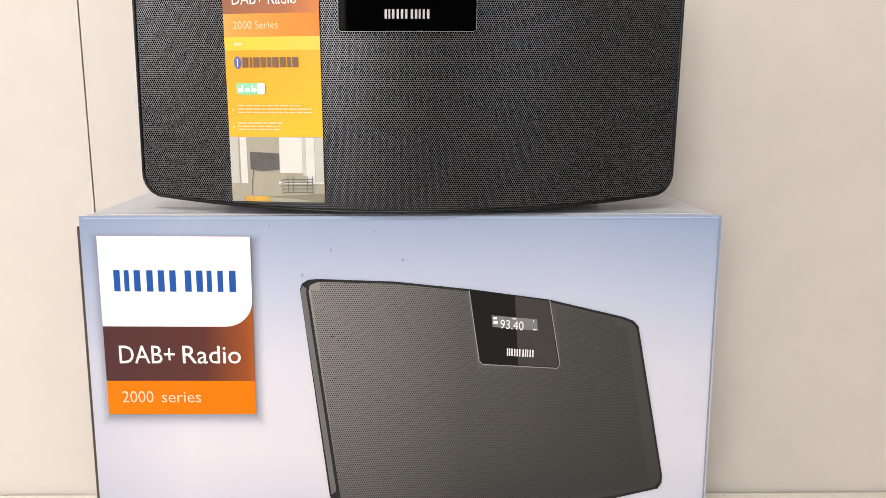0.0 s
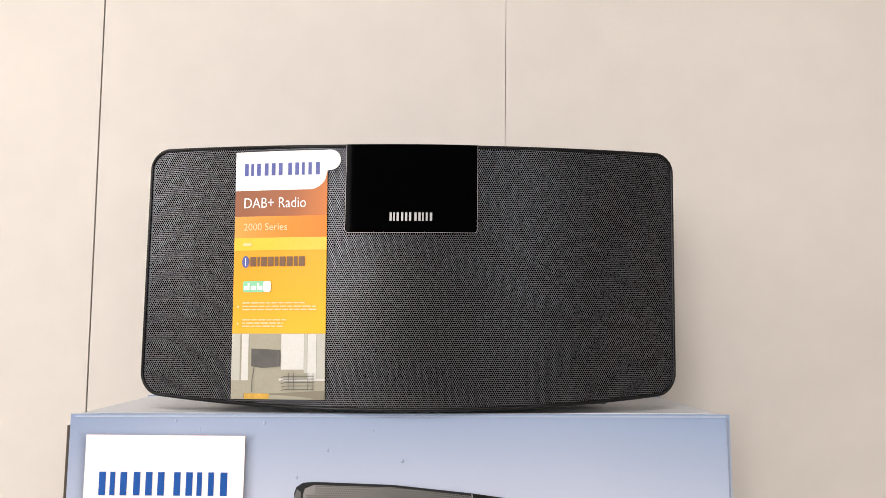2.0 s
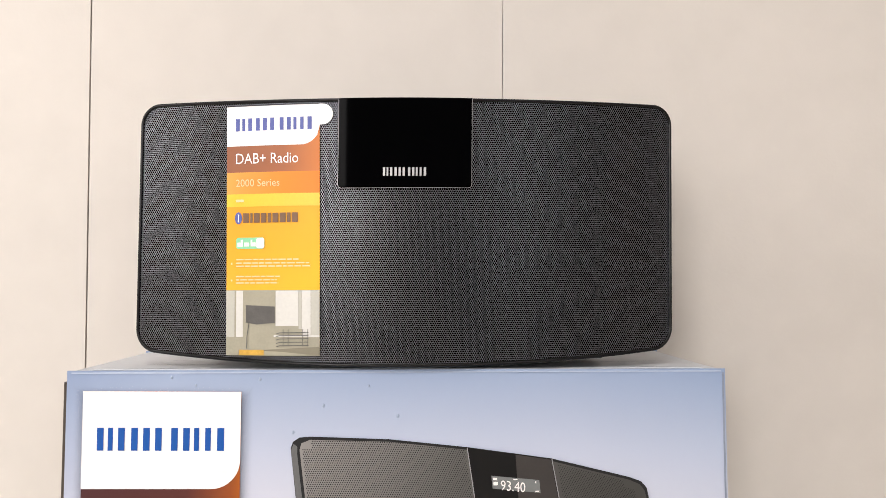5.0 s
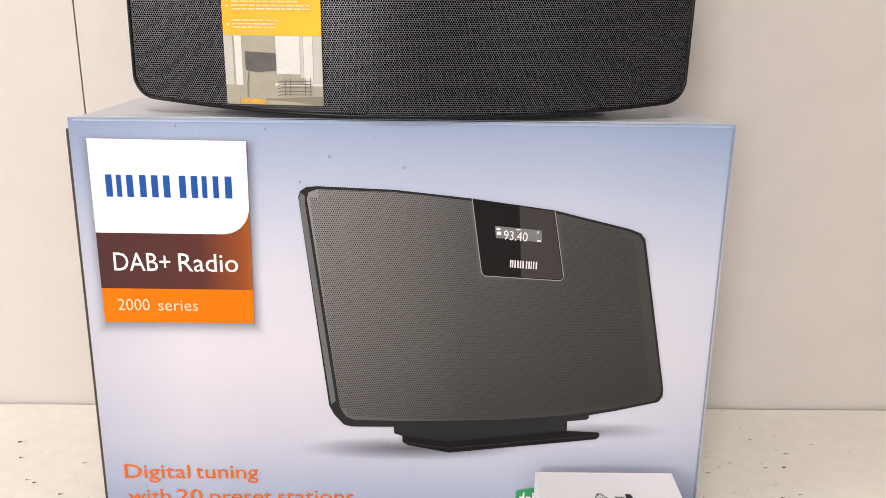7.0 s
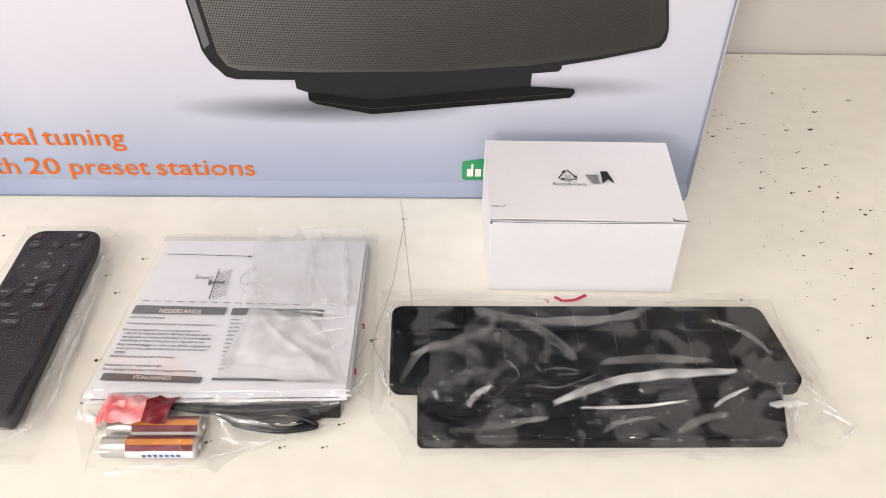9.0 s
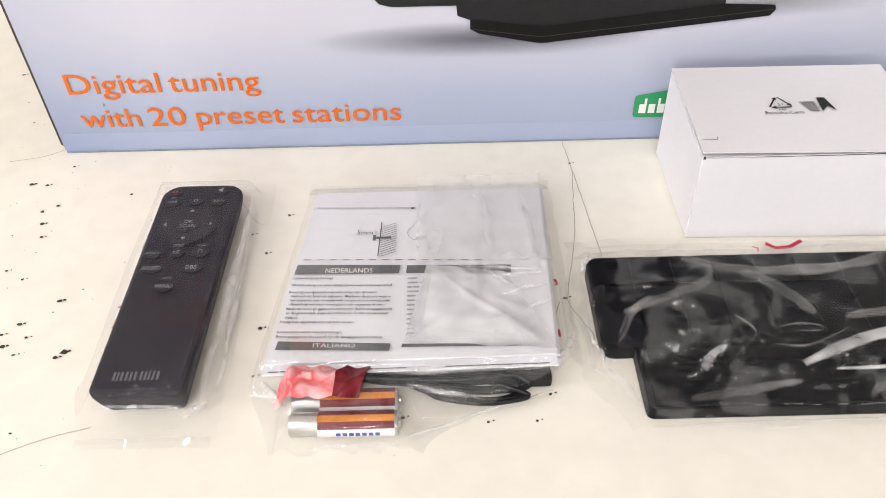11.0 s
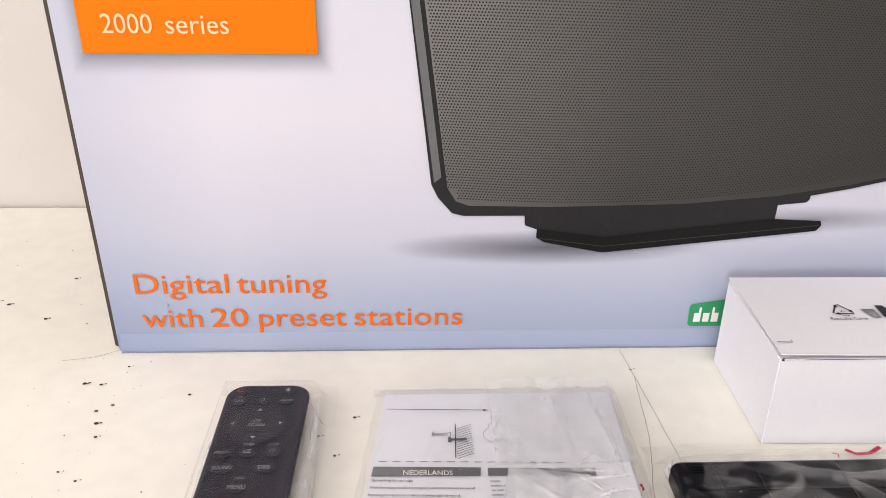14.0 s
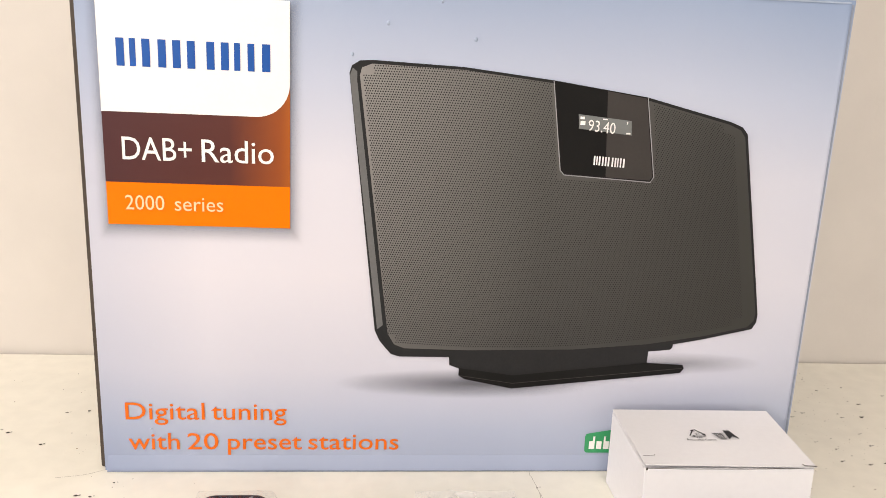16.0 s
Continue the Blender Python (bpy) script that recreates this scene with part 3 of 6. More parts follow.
# flat dark lines paint the shade of wrinkles on the top
for k, pts in enumerate((((0.03, 0.012), (0.09, 0.017), (0.16, 0.014)), ((0.04, 0.045), (0.10, 0.040)), ((0.33, 0.020), (0.40, 0.016), (0.45, 0.018)), ((0.05, 0.075), (0.12, 0.082)), ((0.36, 0.05), (0.44, 0.06)))):
    part("crease", stroke([tuple(p)[:2] for p in spline([(a, b, 0) for a, b in pts], 6)], 0.0009, lambda a, b, d: (a, b, 0.3216 + 0.00857 * a)), M_DARK_LINE, carton)
part("right_fold", prism([(0.4712, 0.002), (0.4726, 0.002), (0.4669, 0.323), (0.4655, 0.323)], lambda a, b, d: (a, -0.0006, b), 0), M_DARK_LINE, carton, "darker line along the right fold")
bm = prism([(-0.0030, 0.0003), (-0.0023, 0.0030), (-0.00005, 0.0112), (0.0002, 0.0112), (0.0002, 0.0003)], lambda a, b, d: (0.0008 + d, a, b), 0.471)
part("lower_fold", bm, M_PRINT, carton)
# blue-grey strip darkens the foot edge, painting in the contact shadow
part("foot_edge", quads([(0.001, 0.4715, 0.0004, 0.0014)], lambda a, b, d: (a, -0.0032, b)), M_DARK_LINE, carton, "dark edge along the foot, contact shadow painted in")


def on_front(layer):
    return lambda a, b, d: (a, -0.0006 - 0.00025 * layer - d, b)


# corner label with the soft drop shadow printed round it
part("printed_border", quads([(0.0030, 0.1305, 0.1585, 0.3120)], on_front(-1)), drop_shadow_ink("label_shadow_ink", (0.12, 0.13, 0.17), 0.55), carton)
lab = part("label", quads([(0.0108, 0.1212, 0.1705, 0.3075)], on_front(0)), M_ORANGE, carton, "white, brown and orange printed label")
part("brown_band", quads([(0.0108, 0.1212, 0.1970, 0.262)], on_front(1)), M_BROWN, lab)
white = [(0.0108, 0.3075), (0.0108, 0.2395)] + arc(0.1012, 0.2595, 0.0200, -90, 0, 10) + [(0.1212, 0.3075)]
part("white_field", prism(white, on_front(2), 0), M_LABEL_WHITE, lab)
bar_row(0.0212, 0.1098, 0.2662, 0.2822, on_front(3), M_BLUE, lab)
part("lettering", words((("DAB+", 0.0216, 0.0625), ("Radio", 0.0683, 0.1115)), 0.2108, 0.2248, on_front(3), 0.003), M_INK_WHITE, lab, "white lettering DAB+ Radio")
part("lettering", words((("2000", 0.0217, 0.0450), ("series", 0.0512, 0.0804)), 0.1800, 0.1892, on_front(3)), M_INK_CREAM, lab, "pale lettering 2000 series")

# printed slogan
part("lettering", words((("Digital", 0.0140, 0.0650), ("tuning", 0.0694, 0.1187)), 0.0338, 0.0500, on_front(0), 0.002), M_INK_ORANGE, carton, "orange lettering")
part("lettering", words((("with", 0.0150, 0.0480), ("20", 0.0531, 0.0735), ("preset", 0.0797, 0.1288), ("stations", 0.1333, 0.1945)), 0.0118, 0.0280, on_front(0), 0.002), M_INK_ORANGE, carton, "orange lettering")
badge = [(0.3275, 0.0135), (0.352, 0.0135), (0.352, 0.0325), (0.345, 0.0315), (0.3275, 0.0285)] + arc(0.3272, 0.0262, 0.0022, 90, 180, 3) + arc(0.3275, 0.0158, 0.0023, 180, 270, 3)
bd = part("badge", prism(badge, on_front(0), 0), M_GREEN, carton, "green rounded logo badge")
part("badge_mark", quads([(0.3282, 0.3322, 0.0165, 0.0225), (0.3308, 0.3322, 0.0225, 0.0262), (0.3335, 0.3372, 0.0165, 0.0225), (0.3385, 0.3425, 0.0165, 0.0225), (0.3385, 0.3398, 0.0225, 0.0262)], on_front(1)), M_INK_WHITE, bd)

# printed picture of the radio, with its soft grey ground shadow printed under it
tone = soft_ink("ground_shadow_ink", (0.05, 0.05, 0.06), 0.6)
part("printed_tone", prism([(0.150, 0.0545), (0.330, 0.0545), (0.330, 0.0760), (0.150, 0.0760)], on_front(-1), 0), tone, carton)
part("printed_tone", prism([(0.330, 0.0740), (0.445, 0.0740), (0.445, 0.0900), (0.330, 0.0900)], on_front(-1), 0), soft_ink("pale_shadow_ink", (0.2, 0.2, 0.22), 0.4), carton)
pic = part("radio_picture", prism([(0.1565, 0.268), (0.1580, 0.2725), (0.1625, 0.2755), (0.170, 0.2762), (0.226, 0.2745), (0.282, 0.2690), (0.342, 0.2612), (0.3985, 0.2480),
                                   (0.4065, 0.2450), (0.4105, 0.2405), (0.4362, 0.1190), (0.4362, 0.1130), (0.4335, 0.1080), (0.4, 0.1000), (0.361, 0.0925), (0.31, 0.0880), (0.24, 0.0848),
                                   (0.193, 0.0848), (0.187, 0.0865), (0.1795, 0.0955), (0.1760, 0.1030)], on_front(1), 0), M_PIC_BODY, carton, "printed picture of the radio on its stand")
part("pictured_side", prism([(0.1568, 0.2665), (0.1585, 0.2712), (0.1612, 0.2690), (0.1612, 0.2640), (0.1812, 0.1070), (0.1775, 0.1040)], on_front(2), 0), M_PIC_EDGE, pic)
part("pictured_grille", prism([(0.1628, 0.2670), (0.1640, 0.2715), (0.170, 0.2740), (0.226, 0.2728), (0.282, 0.2672), (0.342, 0.2594), (0.398, 0.2462),
                               (0.4055, 0.2430), (0.4090, 0.2385), (0.4345, 0.1195), (0.4340, 0.1140), (0.4300, 0.1095), (0.4, 0.1025), (0.361, 0.0960), (0.31, 0.0915), (0.24, 0.0900),
                               (0.196, 0.0908), (0.189, 0.0935), (0.1845, 0.1010)], on_front(2), 0), M_PIC_GRILLE, pic, "grey dotted grille in the picture")
# dots of the pictured grille, fading towards the far end
bm = bmesh.new()
for j in range(120):
    for i in range(150):
        u, v = (i + 0.5 * (j % 2)) / 150, j / 120
        if u > 0.97:
            continue
        x0, z0 = 0.1645 + 0.0215 * v, 0.2722 - 0.176 * v
        uu = u ** 1.02
        x1 = 0.408 + 0.026 * v
        top, bot = 0.273 - 0.0315 * uu - 0.0 * uu, 0.0925 + 0.0195 * uu ** 2
        bow = 0.010 * math.sin(math.pi * uu)
        x = x0 + (x1 - x0) * uu
        z = top + bow + (bot - bow * 0.55 - top - bow) * v
        if 0.280 < x - (0.269 - z) * 0.15 < 0.3445 and z > 0.2075:
            continue
        r = 0.00050 * (1 - 0.30 * uu)
        if x > x1 - 0.004 or v > 0.985 or (v < 0.03 and (u < 0.03 or u > 0.94)) or (v > 0.95 and (u < 0.02 or u > 0.94)):
            continue
        bm.faces.new([bm.verts.new((x + r * math.cos(a), -0.00125, z + r * math.sin(a))) for a in (0.0, 1.2566, 2.5133, 3.7699, 5.0265)])
tagged(part("hole_pattern", bm, M_PIC_BODY, pic), kind="stuff")
disp = part("pictured_display", prism([(0.2815, 0.2688), (0.3420, 0.2610), (0.3512, 0.2110), (0.3495, 0.2080), (0.2930, 0.2108), (0.2902, 0.2135)], on_front(4), 0), M_PIC_DISPLAY, pic, "dark display window in the picture")
part("pictured_gleam", prism([(0.316, 0.2640), (0.3415, 0.2605), (0.3505, 0.2112), (0.349, 0.2088), (0.3200, 0.2100)], on_front(5), 0), M_PIC_GLEAM, disp)
part("pictured_outline", stroke([(0.2815, 0.2688), (0.2902, 0.2135), (0.2930, 0.2106), (0.3497, 0.2076), (0.3516, 0.2110), (0.3420, 0.2612)], 0.0006, on_front(5)), M_INK_PALE, disp)
part("pictured_screen", prism([(0.2988, 0.2492), (0.3330, 0.2462), (0.3340, 0.2372), (0.2998, 0.2402)], on_front(6), 0), M_PIC_LCD, disp)
part("screen_digits", lettering("93.40", 0.3055, 0.3230, 0.2392, 0.2462, lambda a, b, d: (a, -0.0026, b - 0.09 * (a - 0.3055))), M_INK_WHITE, disp)
part("screen_marks", quads([(0.3, 0.3028, 0.2462, 0.2478), (0.3003, 0.3035, 0.2425, 0.2450), (0.3300, 0.3308, 0.2440, 0.2456), (0.3302, 0.3330, 0.2378, 0.2388), (0.3145, 0.3175, 0.2462, 0.2470)], on_front(7)), M_INK_WHITE, disp)
part("wordmark", quads(bar_quads(0.3110, 0.3312, 0.2178, 0.2236), lambda a, b, d: (a, -0.0026, b - 0.06 * (a - 0.311))), M_LABEL_WHITE, disp)
part("pictured_stand_neck", prism([(0.2255, 0.0900), (0.3795, 0.0985), (0.3795, 0.0938), (0.3780, 0.0920), (0.3628, 0.0905), (0.3628, 0.0815), (0.27, 0.0700), (0.233, 0.0765), (0.2265, 0.0790)], on_front(0), 0), M_PIC_BODY, pic)
part("pictured_stand_base", prism([(0.2330, 0.0772), (0.270, 0.0722), (0.3628, 0.0825), (0.3882, 0.0812), (0.3892, 0.0785), (0.3868, 0.0752), (0.270, 0.0625), (0.2375, 0.0690), (0.2330, 0.0718)], on_front(3), 0), M_PIC_DISPLAY, pic)
part("pictured_base_rim", stroke([(0.2335, 0.0718), (0.2700, 0.0665), (0.3880, 0.0788)], 0.0004, on_front(4)), M_PIC_GLEAM, pic)
# blisters in the print
for x, z, r in ((0.072, 0.3175, 0.0009), (0.089, 0.312, 0.0008), (0.134, 0.3165, 0.0010), (0.179, 0.298, 0.0011), (0.211, 0.312, 0.0008), (0.232, 0.291, 0.0011), (0.158, 0.279, 0.0010), (0.030, 0.0305, 0.0008), (0.137, 0.0072, 0.0008)):
    bm = bmesh.new()
    bmesh.ops.create_icosphere(bm, subdivisions=2, radius=1)
    for v in bm.verts:
        v.co = Vector((x + v.co.x * r, -0.0002 + v.co.y * 0.0007, z + v.co.z * r * 1.3))
    part("blister", bm, M_CARTON_EDGE, carton, smooth=True)

# ---------- the radio ----------
RX, RH, TILT_Z = 0.2375, 0.1992, 0.014


def face_y(x):
    return -0.0165 + 0.038 * ((x - RX) / RH) ** 2


def r_low(x):
    return 0.3268 + 0.0105 * ((x - RX) / RH) ** 2 - 0.0016 * max(0.0, (x - RX) / RH)


def r_top(x):
    return 0.5162 + 0.003 * ((x - RX) / RH) ** 2


def lean(x, z):
    return z + TILT_Z * (x - RX)


radio = thing("radio", (RX, 0.0, 0.3225), "wide black radio with bowed perforated front, on the carton", "radio")


def outline(inset, n=10):
    """The radio's rounded outline as (x, z), inset by a little, with close steps along the bowed edges."""
    r = 0.0155 - inset * 0.8
    x0, x1 = RX - RH + inset, RX + RH - inset
    out = []
    for k in range(n + 1):
        a = radians(-90 + 90 * k / n)
        x = x1 - r + r * math.cos(a)
        out.append((x, r_low(x) + inset + r + r * math.sin(a)))
    for k in range(n + 1):
        a = radians(90 * k / n)
        x = x1 - r + r * math.cos(a)
        out.append((x, r_top(x) - inset - r + r * math.sin(a)))
    for k in range(1, 40):
        x = x1 - r + (x0 + r - (x1 - r)) * k / 40
        out.append((x, r_top(x) - inset))
    for k in range(n + 1):
        a = radians(90 + 90 * k / n)
        x = x0 + r + r * math.cos(a)
        out.append((x, r_top(x) - inset - r + r * math.sin(a)))
    for k in range(n + 1):
        a = radians(180 + 90 * k / n)
        x = x0 + r + r * math.cos(a)
        out.append((x, r_low(x) + inset + r + r * math.sin(a)))
    for k in range(1, 40):
        x = x0 + r + (x1 - x0 - 2 * r) * k / 40
        out.append((x, r_low(x) + inset))
    return out


def loops(levels):
    """A skin over rings of the radio's outline: levels of (inset, depth behind the front)."""
    bm = bmesh.new()
    rings = [[bm.verts.new((x, face_y(x) + dep, lean(x, z))) for x, z in outline(ins)] for ins, dep in levels]
    for a, b in zip(rings, rings[1:]):
        n = len(a)
        for k in range(n):
            bm.faces.new((a[k], a[(k + 1) % n], b[(k + 1) % n], b[k]))
    return bm, rings


bm, rings = loops([(0.0030, 0.0012), (0.0026, -0.0002), (0.0016, -0.0009), (0.0006, -0.0004), (0.0, 0.0012), (0.0, 0.004)])
part("rim", bm, M_RIM, radio, "satin dark rim round the grille", smooth=True)
bm, rings = loops([(0.0004, 0.004), (0.0008, 0.018), (0.006, 0.026)])
bm.faces.new(rings[-1])
part("body", bm, M_BLACK, radio, smooth=False)
part("rear_housing", block(RX - 0.15, RX + 0.15, 0.012, 0.075, 0.331, 0.505, 0.006), M_BLACK, radio)
for fx in (RX - 0.045, RX + 0.045):
    part("rubber_foot", block(fx - 0.014, fx + 0.014, 0.03, 0.07, 0.3226 + 0.0084 * fx, 0.3335, 0.001), M_CLOTH, radio)
bm = bmesh.new()
mid = []
for j in range(101):
    x = RX - RH + 0.003 + (2 * RH - 0.006) * j / 100
    ex = abs(x - RX) - (RH - 0.0155)
    cut = 0.0135 - math.sqrt(max(0.0, 0.0135 ** 2 - ex * ex)) if ex > 0 else 0.0
    mid.append([bm.verts.new((x, face_y(x) + 0.0038, lean(x, z))) for z in (r_low(x) + 0.002 + cut, r_top(x) - 0.002 - cut)])
for a, b in zip(mid, mid[1:]):
    bm.faces.new((a[0], b[0], b[1], a[1]))
part("lining", bm, M_CLOTH, radio, "black lining behind the holes")

# perforated front: hexagonal cells with open holes
A = 0.00162
ROW = A * math.sqrt(3) / 2
DX0, DX1, DZ0 = 0.1880, 0.2828, 0.4518
verts, faces = [], []
hexa = [(math.cos(radians(30 + 60 * k)), math.sin(radians(30 + 60 * k))) for k in range(6)]
R_OUT, R_IN = A / math.sqrt(3), A * 0.472
for j in range(-2, int(0.2 / ROW) + 3):
    for i in range(-1, int(2 * RH / A) + 2):
        cx = RX - RH + (i + 0.5 * (j % 2)) * A
        cz = 0.325 + j * ROW
        u = abs(cx - RX)
        zl, zh = r_low(cx) + 0.0020, r_top(cx) - 0.0020
        if u > RH - 0.0020 or cz < zl or cz > zh:
            continue
        ex, ez = u - (RH - 0.0155), max(zl + 0.0135 - cz, cz - (zh - 0.0135))
        if ex > 0 and ez > 0 and math.hypot(ex, ez) > 0.0137:
            continue
        if DX0 + 0.001 < cx < DX1 - 0.001 and cz > DZ0 + 0.001:
            continue
        n0 = len(verts)
        for rad in (R_OUT, R_IN):
            for c, s in hexa:
                x = cx + rad * c
                verts.append((x - RX, face_y(x) + 0.0006, lean(x, cz + rad * s) - 0.3225))
        for k in range(6):
            m = (k + 1) % 6
            faces.append((n0 + k, n0 + m, n0 + 6 + m, n0 + 6 + k))
me = bpy.data.meshes.new("grille")
me.from_pydata(verts, [], faces)
me.materials.append(M_GRILLE)
gr = new("grille", me)
gr.parent = radio
tagged(gr, "dark grey perforated steel grille", kind="stuff")


def on_radio(off):
    return lambda a, b, d: (a, face_y(a) - off - d, lean(a, b))


def columns(x0, x1, low, high, off, n=14, shear=0.0):
    """A skin on the bowed front between low(x) and high(x)."""
    bm = bmesh.new()
    prev = None
    for k in range(n + 1):
        x = x0 + (x1 - x0) * k / n
        cur = []
        for z in (low(x), high(x)):
            xs = (0.1776 + (x - 0.1776) * 1.028 if shear else x) + shear * (z - 0.334)
            cur.append(bm.verts.new((xs, face_y(xs) - off, lean(xs, z + (0.0008 if shear else 0.0)))))
        if prev:
            bm.faces.new((prev[0], cur[0], cur[1], prev[1]))
        prev = cur
    return bm


# display window with a raised rounded edge
bm = bmesh.new()
base = rounded(DX0, DX1, DZ0, 0.5160, 0.0022, 5)
xs = [DX0 + 0.0022 + (DX1 - DX0 - 0.0044) * k / 16 for k in range(1, 16)]
base = arc(DX1 - 0.0022, DZ0 + 0.0022, 0.0022, -90, 0, 5) + [(DX1, 0.5160)] + [(x, 0.5160) for x in reversed(xs)] + [(DX0, 0.5160)] + arc(DX0 + 0.0022, DZ0 + 0.0022, 0.0022, 180, 270, 5) + [(x, DZ0) for x in xs]
ring = []
for off, inset in ((-0.002, 0.0), (0.0010, 0.0), (0.0014, 0.0005)):
    cx, cz = (DX0 + DX1) / 2, (DZ0 + 0.5160) / 2
    ring.append([bm.verts.new(on_radio(off)(x + (inset if x < cx - 0.04 else -inset if x > cx + 0.04 else 0), z + (inset if z < cz else -inset), 0)) for x, z in base])
for a, b in zip(ring, ring[1:]):
    for k in range(len(a)):
        bm.faces.new((a[k], a[(k + 1) % len(a)], b[(k + 1) % len(a)], b[k]))
window = part("display_window", bm, M_RIM, radio, "glossy black display window", smooth=False)
part("display_glass", columns(DX0 + 0.0005, DX1 - 0.0005, lambda x: DZ0 + 0.0004, lambda x: 0.5157, 0.00145, 24), M_GLOSS, window, "glossy black glass", smooth=True)
part("edge_line", stroke([(DX0 + 0.0004, 0.5155), (DX0 + 0.0004, DZ0 + 0.0025), (DX0 + 0.0010, DZ0 + 0.0010), (DX0 + 0.0025, DZ0 + 0.0004)] + [(DX0 + 0.0025 + (DX1 - DX0 - 0.005) * k / 12, DZ0 + 0.0004) for k in range(1, 13)] + [(DX1 - 0.0010, DZ0 + 0.0010), (DX1 - 0.0004, DZ0 + 0.0025), (DX1 - 0.0004, 0.5155)], 0.0003, on_radio(0.0016)), M_INK_PALE, window)
bar_row(0.2200, 0.2502, 0.4605, 0.4665, on_radio(0.0018), M_SILVER, window)

# sticker on the radio's front
SH = -0.016
tag = part("sticker", columns(0.1120, 0.1776, lambda x: 0.3345, lambda x: 0.5110, 0.0012, 14, SH), M_TAG_AMBER, radio, "tall orange sticker with a photo at its foot")


def on_tag(layer):
    def to3(a, b, d):
        x = 0.1776 + (a - 0.1776) * 1.028 + SH * (b - 0.334)
        return (x, face_y(x) - 0.0012 - 0.0002 * layer, lean(x, b + 0.0008))
    return to3


def tag_rect(name, a0, a1, b0, b1, layer, m, label=""):
    return part(name, columns(a0, a1, lambda x: b0, lambda x: b1, 0.0012 + 0.0002 * layer, max(2, int((a1 - a0) / 0.005)), SH), m, tag, label)


tag_rect("orange_band", 0.1120, 0.1776, 0.4485, 0.4640, 1, M_TAG_ORANGE)
tag_rect("yellow_band", 0.1120, 0.1776, 0.4395, 0.4485, 1, M_TAG_YELLOW)
tag_rect("brown_band", 0.1120, 0.1776, 0.4640, 0.4950, 1, M_TAG_BROWN)


def white_low(x):
    t = max(0.0, (x - 0.1646) / 0.013)
    return 0.4828 + 0.013 * (1 - math.sqrt(max(0.0, 1 - min(t, 1.0) ** 2)))


part("white_field", columns(0.1120, 0.1776, white_low, lambda x: 0.5112, 0.0016, 40, SH), M_LABEL_WHITE, tag)
part("tab", prism([(0.1770, 0.4965)] + arc(0.1795, 0.5040, 0.0074, -90, 90, 12) + [(0.1770, 0.5114)], on_tag(2), 0), M_LABEL_WHITE, tag, "white rounded tab of the sticker")
bar_row(0.1185, 0.1722, 0.4935, 0.5025, on_tag(3), M_TAG_BLUE, tag)
part("lettering", lettering("DAB+ Radio", 0.1187, 0.1628, 0.4700, 0.4775, on_tag(3)), M_INK_WHITE, tag)
part("lettering", lettering("2000 Series", 0.1187, 0.1497, 0.4538, 0.4590, on_tag(3)), M_INK_CREAM, tag)
tagged(part("bar_writing", quads([(0.1187, 0.1245, 0.4428, 0.4446)], on_tag(3)), M_INK_CREAM, tag), kind="stuff")
icon = part("round_icon", prism([(0.1206 + 0.0026 * math.cos(radians(a)), 0.4313 + 0.0043 * math.sin(radians(a))) for a in range(0, 360, 24)], on_tag(3), 0), M_TAG_BLUE, tag, "blue oval icon")
part("icon_mark", quads([(0.1203, 0.1209, 0.4285, 0.4340)], on_tag(4)), M_INK_WHITE, icon)
tagged(part("bar_writing", bars(0.1240, 0.1625, 0.4280, 0.4348, (0.5, 0.2, 0.5, 0.45, 0.3, 0.5, 0.5, 0.3, 0.5), 0.12, on_tag(3)), mat("sticker_brown_ink", (0.17, 0.09, 0.05), 0.4), tag), kind="stuff")
bdg = part("logo_badge", prism(rounded(0.1190, 0.1392, 0.4095, 0.4175, 0.0018, 4), on_tag(3), 0), M_TAG_BADGE, tag, "green and white logo badge")
part("badge_mark", quads([(0.1200, 0.1238, 0.4112, 0.4140), (0.1224, 0.1238, 0.4140, 0.4160), (0.1248, 0.1284, 0.4112, 0.4140), (0.1294, 0.1330, 0.4112, 0.4140), (0.1294, 0.1306, 0.4140, 0.4160)], on_tag(4)), M_INK_WHITE, bdg)
part("badge_end", prism(rounded(0.1335, 0.1390, 0.4098, 0.4172, 0.0014, 3), on_tag(4), 0), M_LABEL_WHITE, bdg)
rects = []
for zz, x1 in ((0.4015, 0.1630), (0.3990, 0.1705), (0.3968, 0.1710), (0.3895, 0.1500), (0.3872, 0.1480), (0.3850, 0.1490)):
    x = 0.1190
    while x < x1:
        w = random.uniform(0.0022, 0.006)
        rects.append((x, min(x + w, x1), zz, zz + 0.0009))
        x += w + 0.0008
tagged(part("bar_writing", quads(rects, on_tag(3)), M_INK_CREAM, tag), kind="stuff")
tagged(part("bullet", quads([(0.1152, 0.1164, 0.3985, 0.3998), (0.1152, 0.1164, 0.3866, 0.3879)], on_tag(3)), M_INK_CREAM, tag), kind="stuff")
# photo of a room at the sticker's foot
tag_rect("photo", 0.1120, 0.1776, 0.3345, 0.3803, 1, M_PH_WALL, "small photo of a radio hung between windows")
tag_rect("photo_window", 0.1120, 0.1180, 0.3475, 0.3800, 2, M_PH_FRAME)
tag_rect("photo_window", 0.1192, 0.1240, 0.3475, 0.3800, 2, M_PH_LIGHT)
tag_rect("photo_window", 0.1471, 0.1629, 0.3552, 0.3800, 2, M_PH_LIGHT)
tag_rect("photo_frame", 0.1631, 0.1652, 0.3530, 0.3800, 2, M_PH_FRAME)
tag_rect("photo_frame", 0.1654, 0.1714, 0.3490, 0.3800, 2, M_PH_LIGHT)
tag_rect("photo_window", 0.1717, 0.1774, 0.3490, 0.3800, 2, M_PH_FRAME)
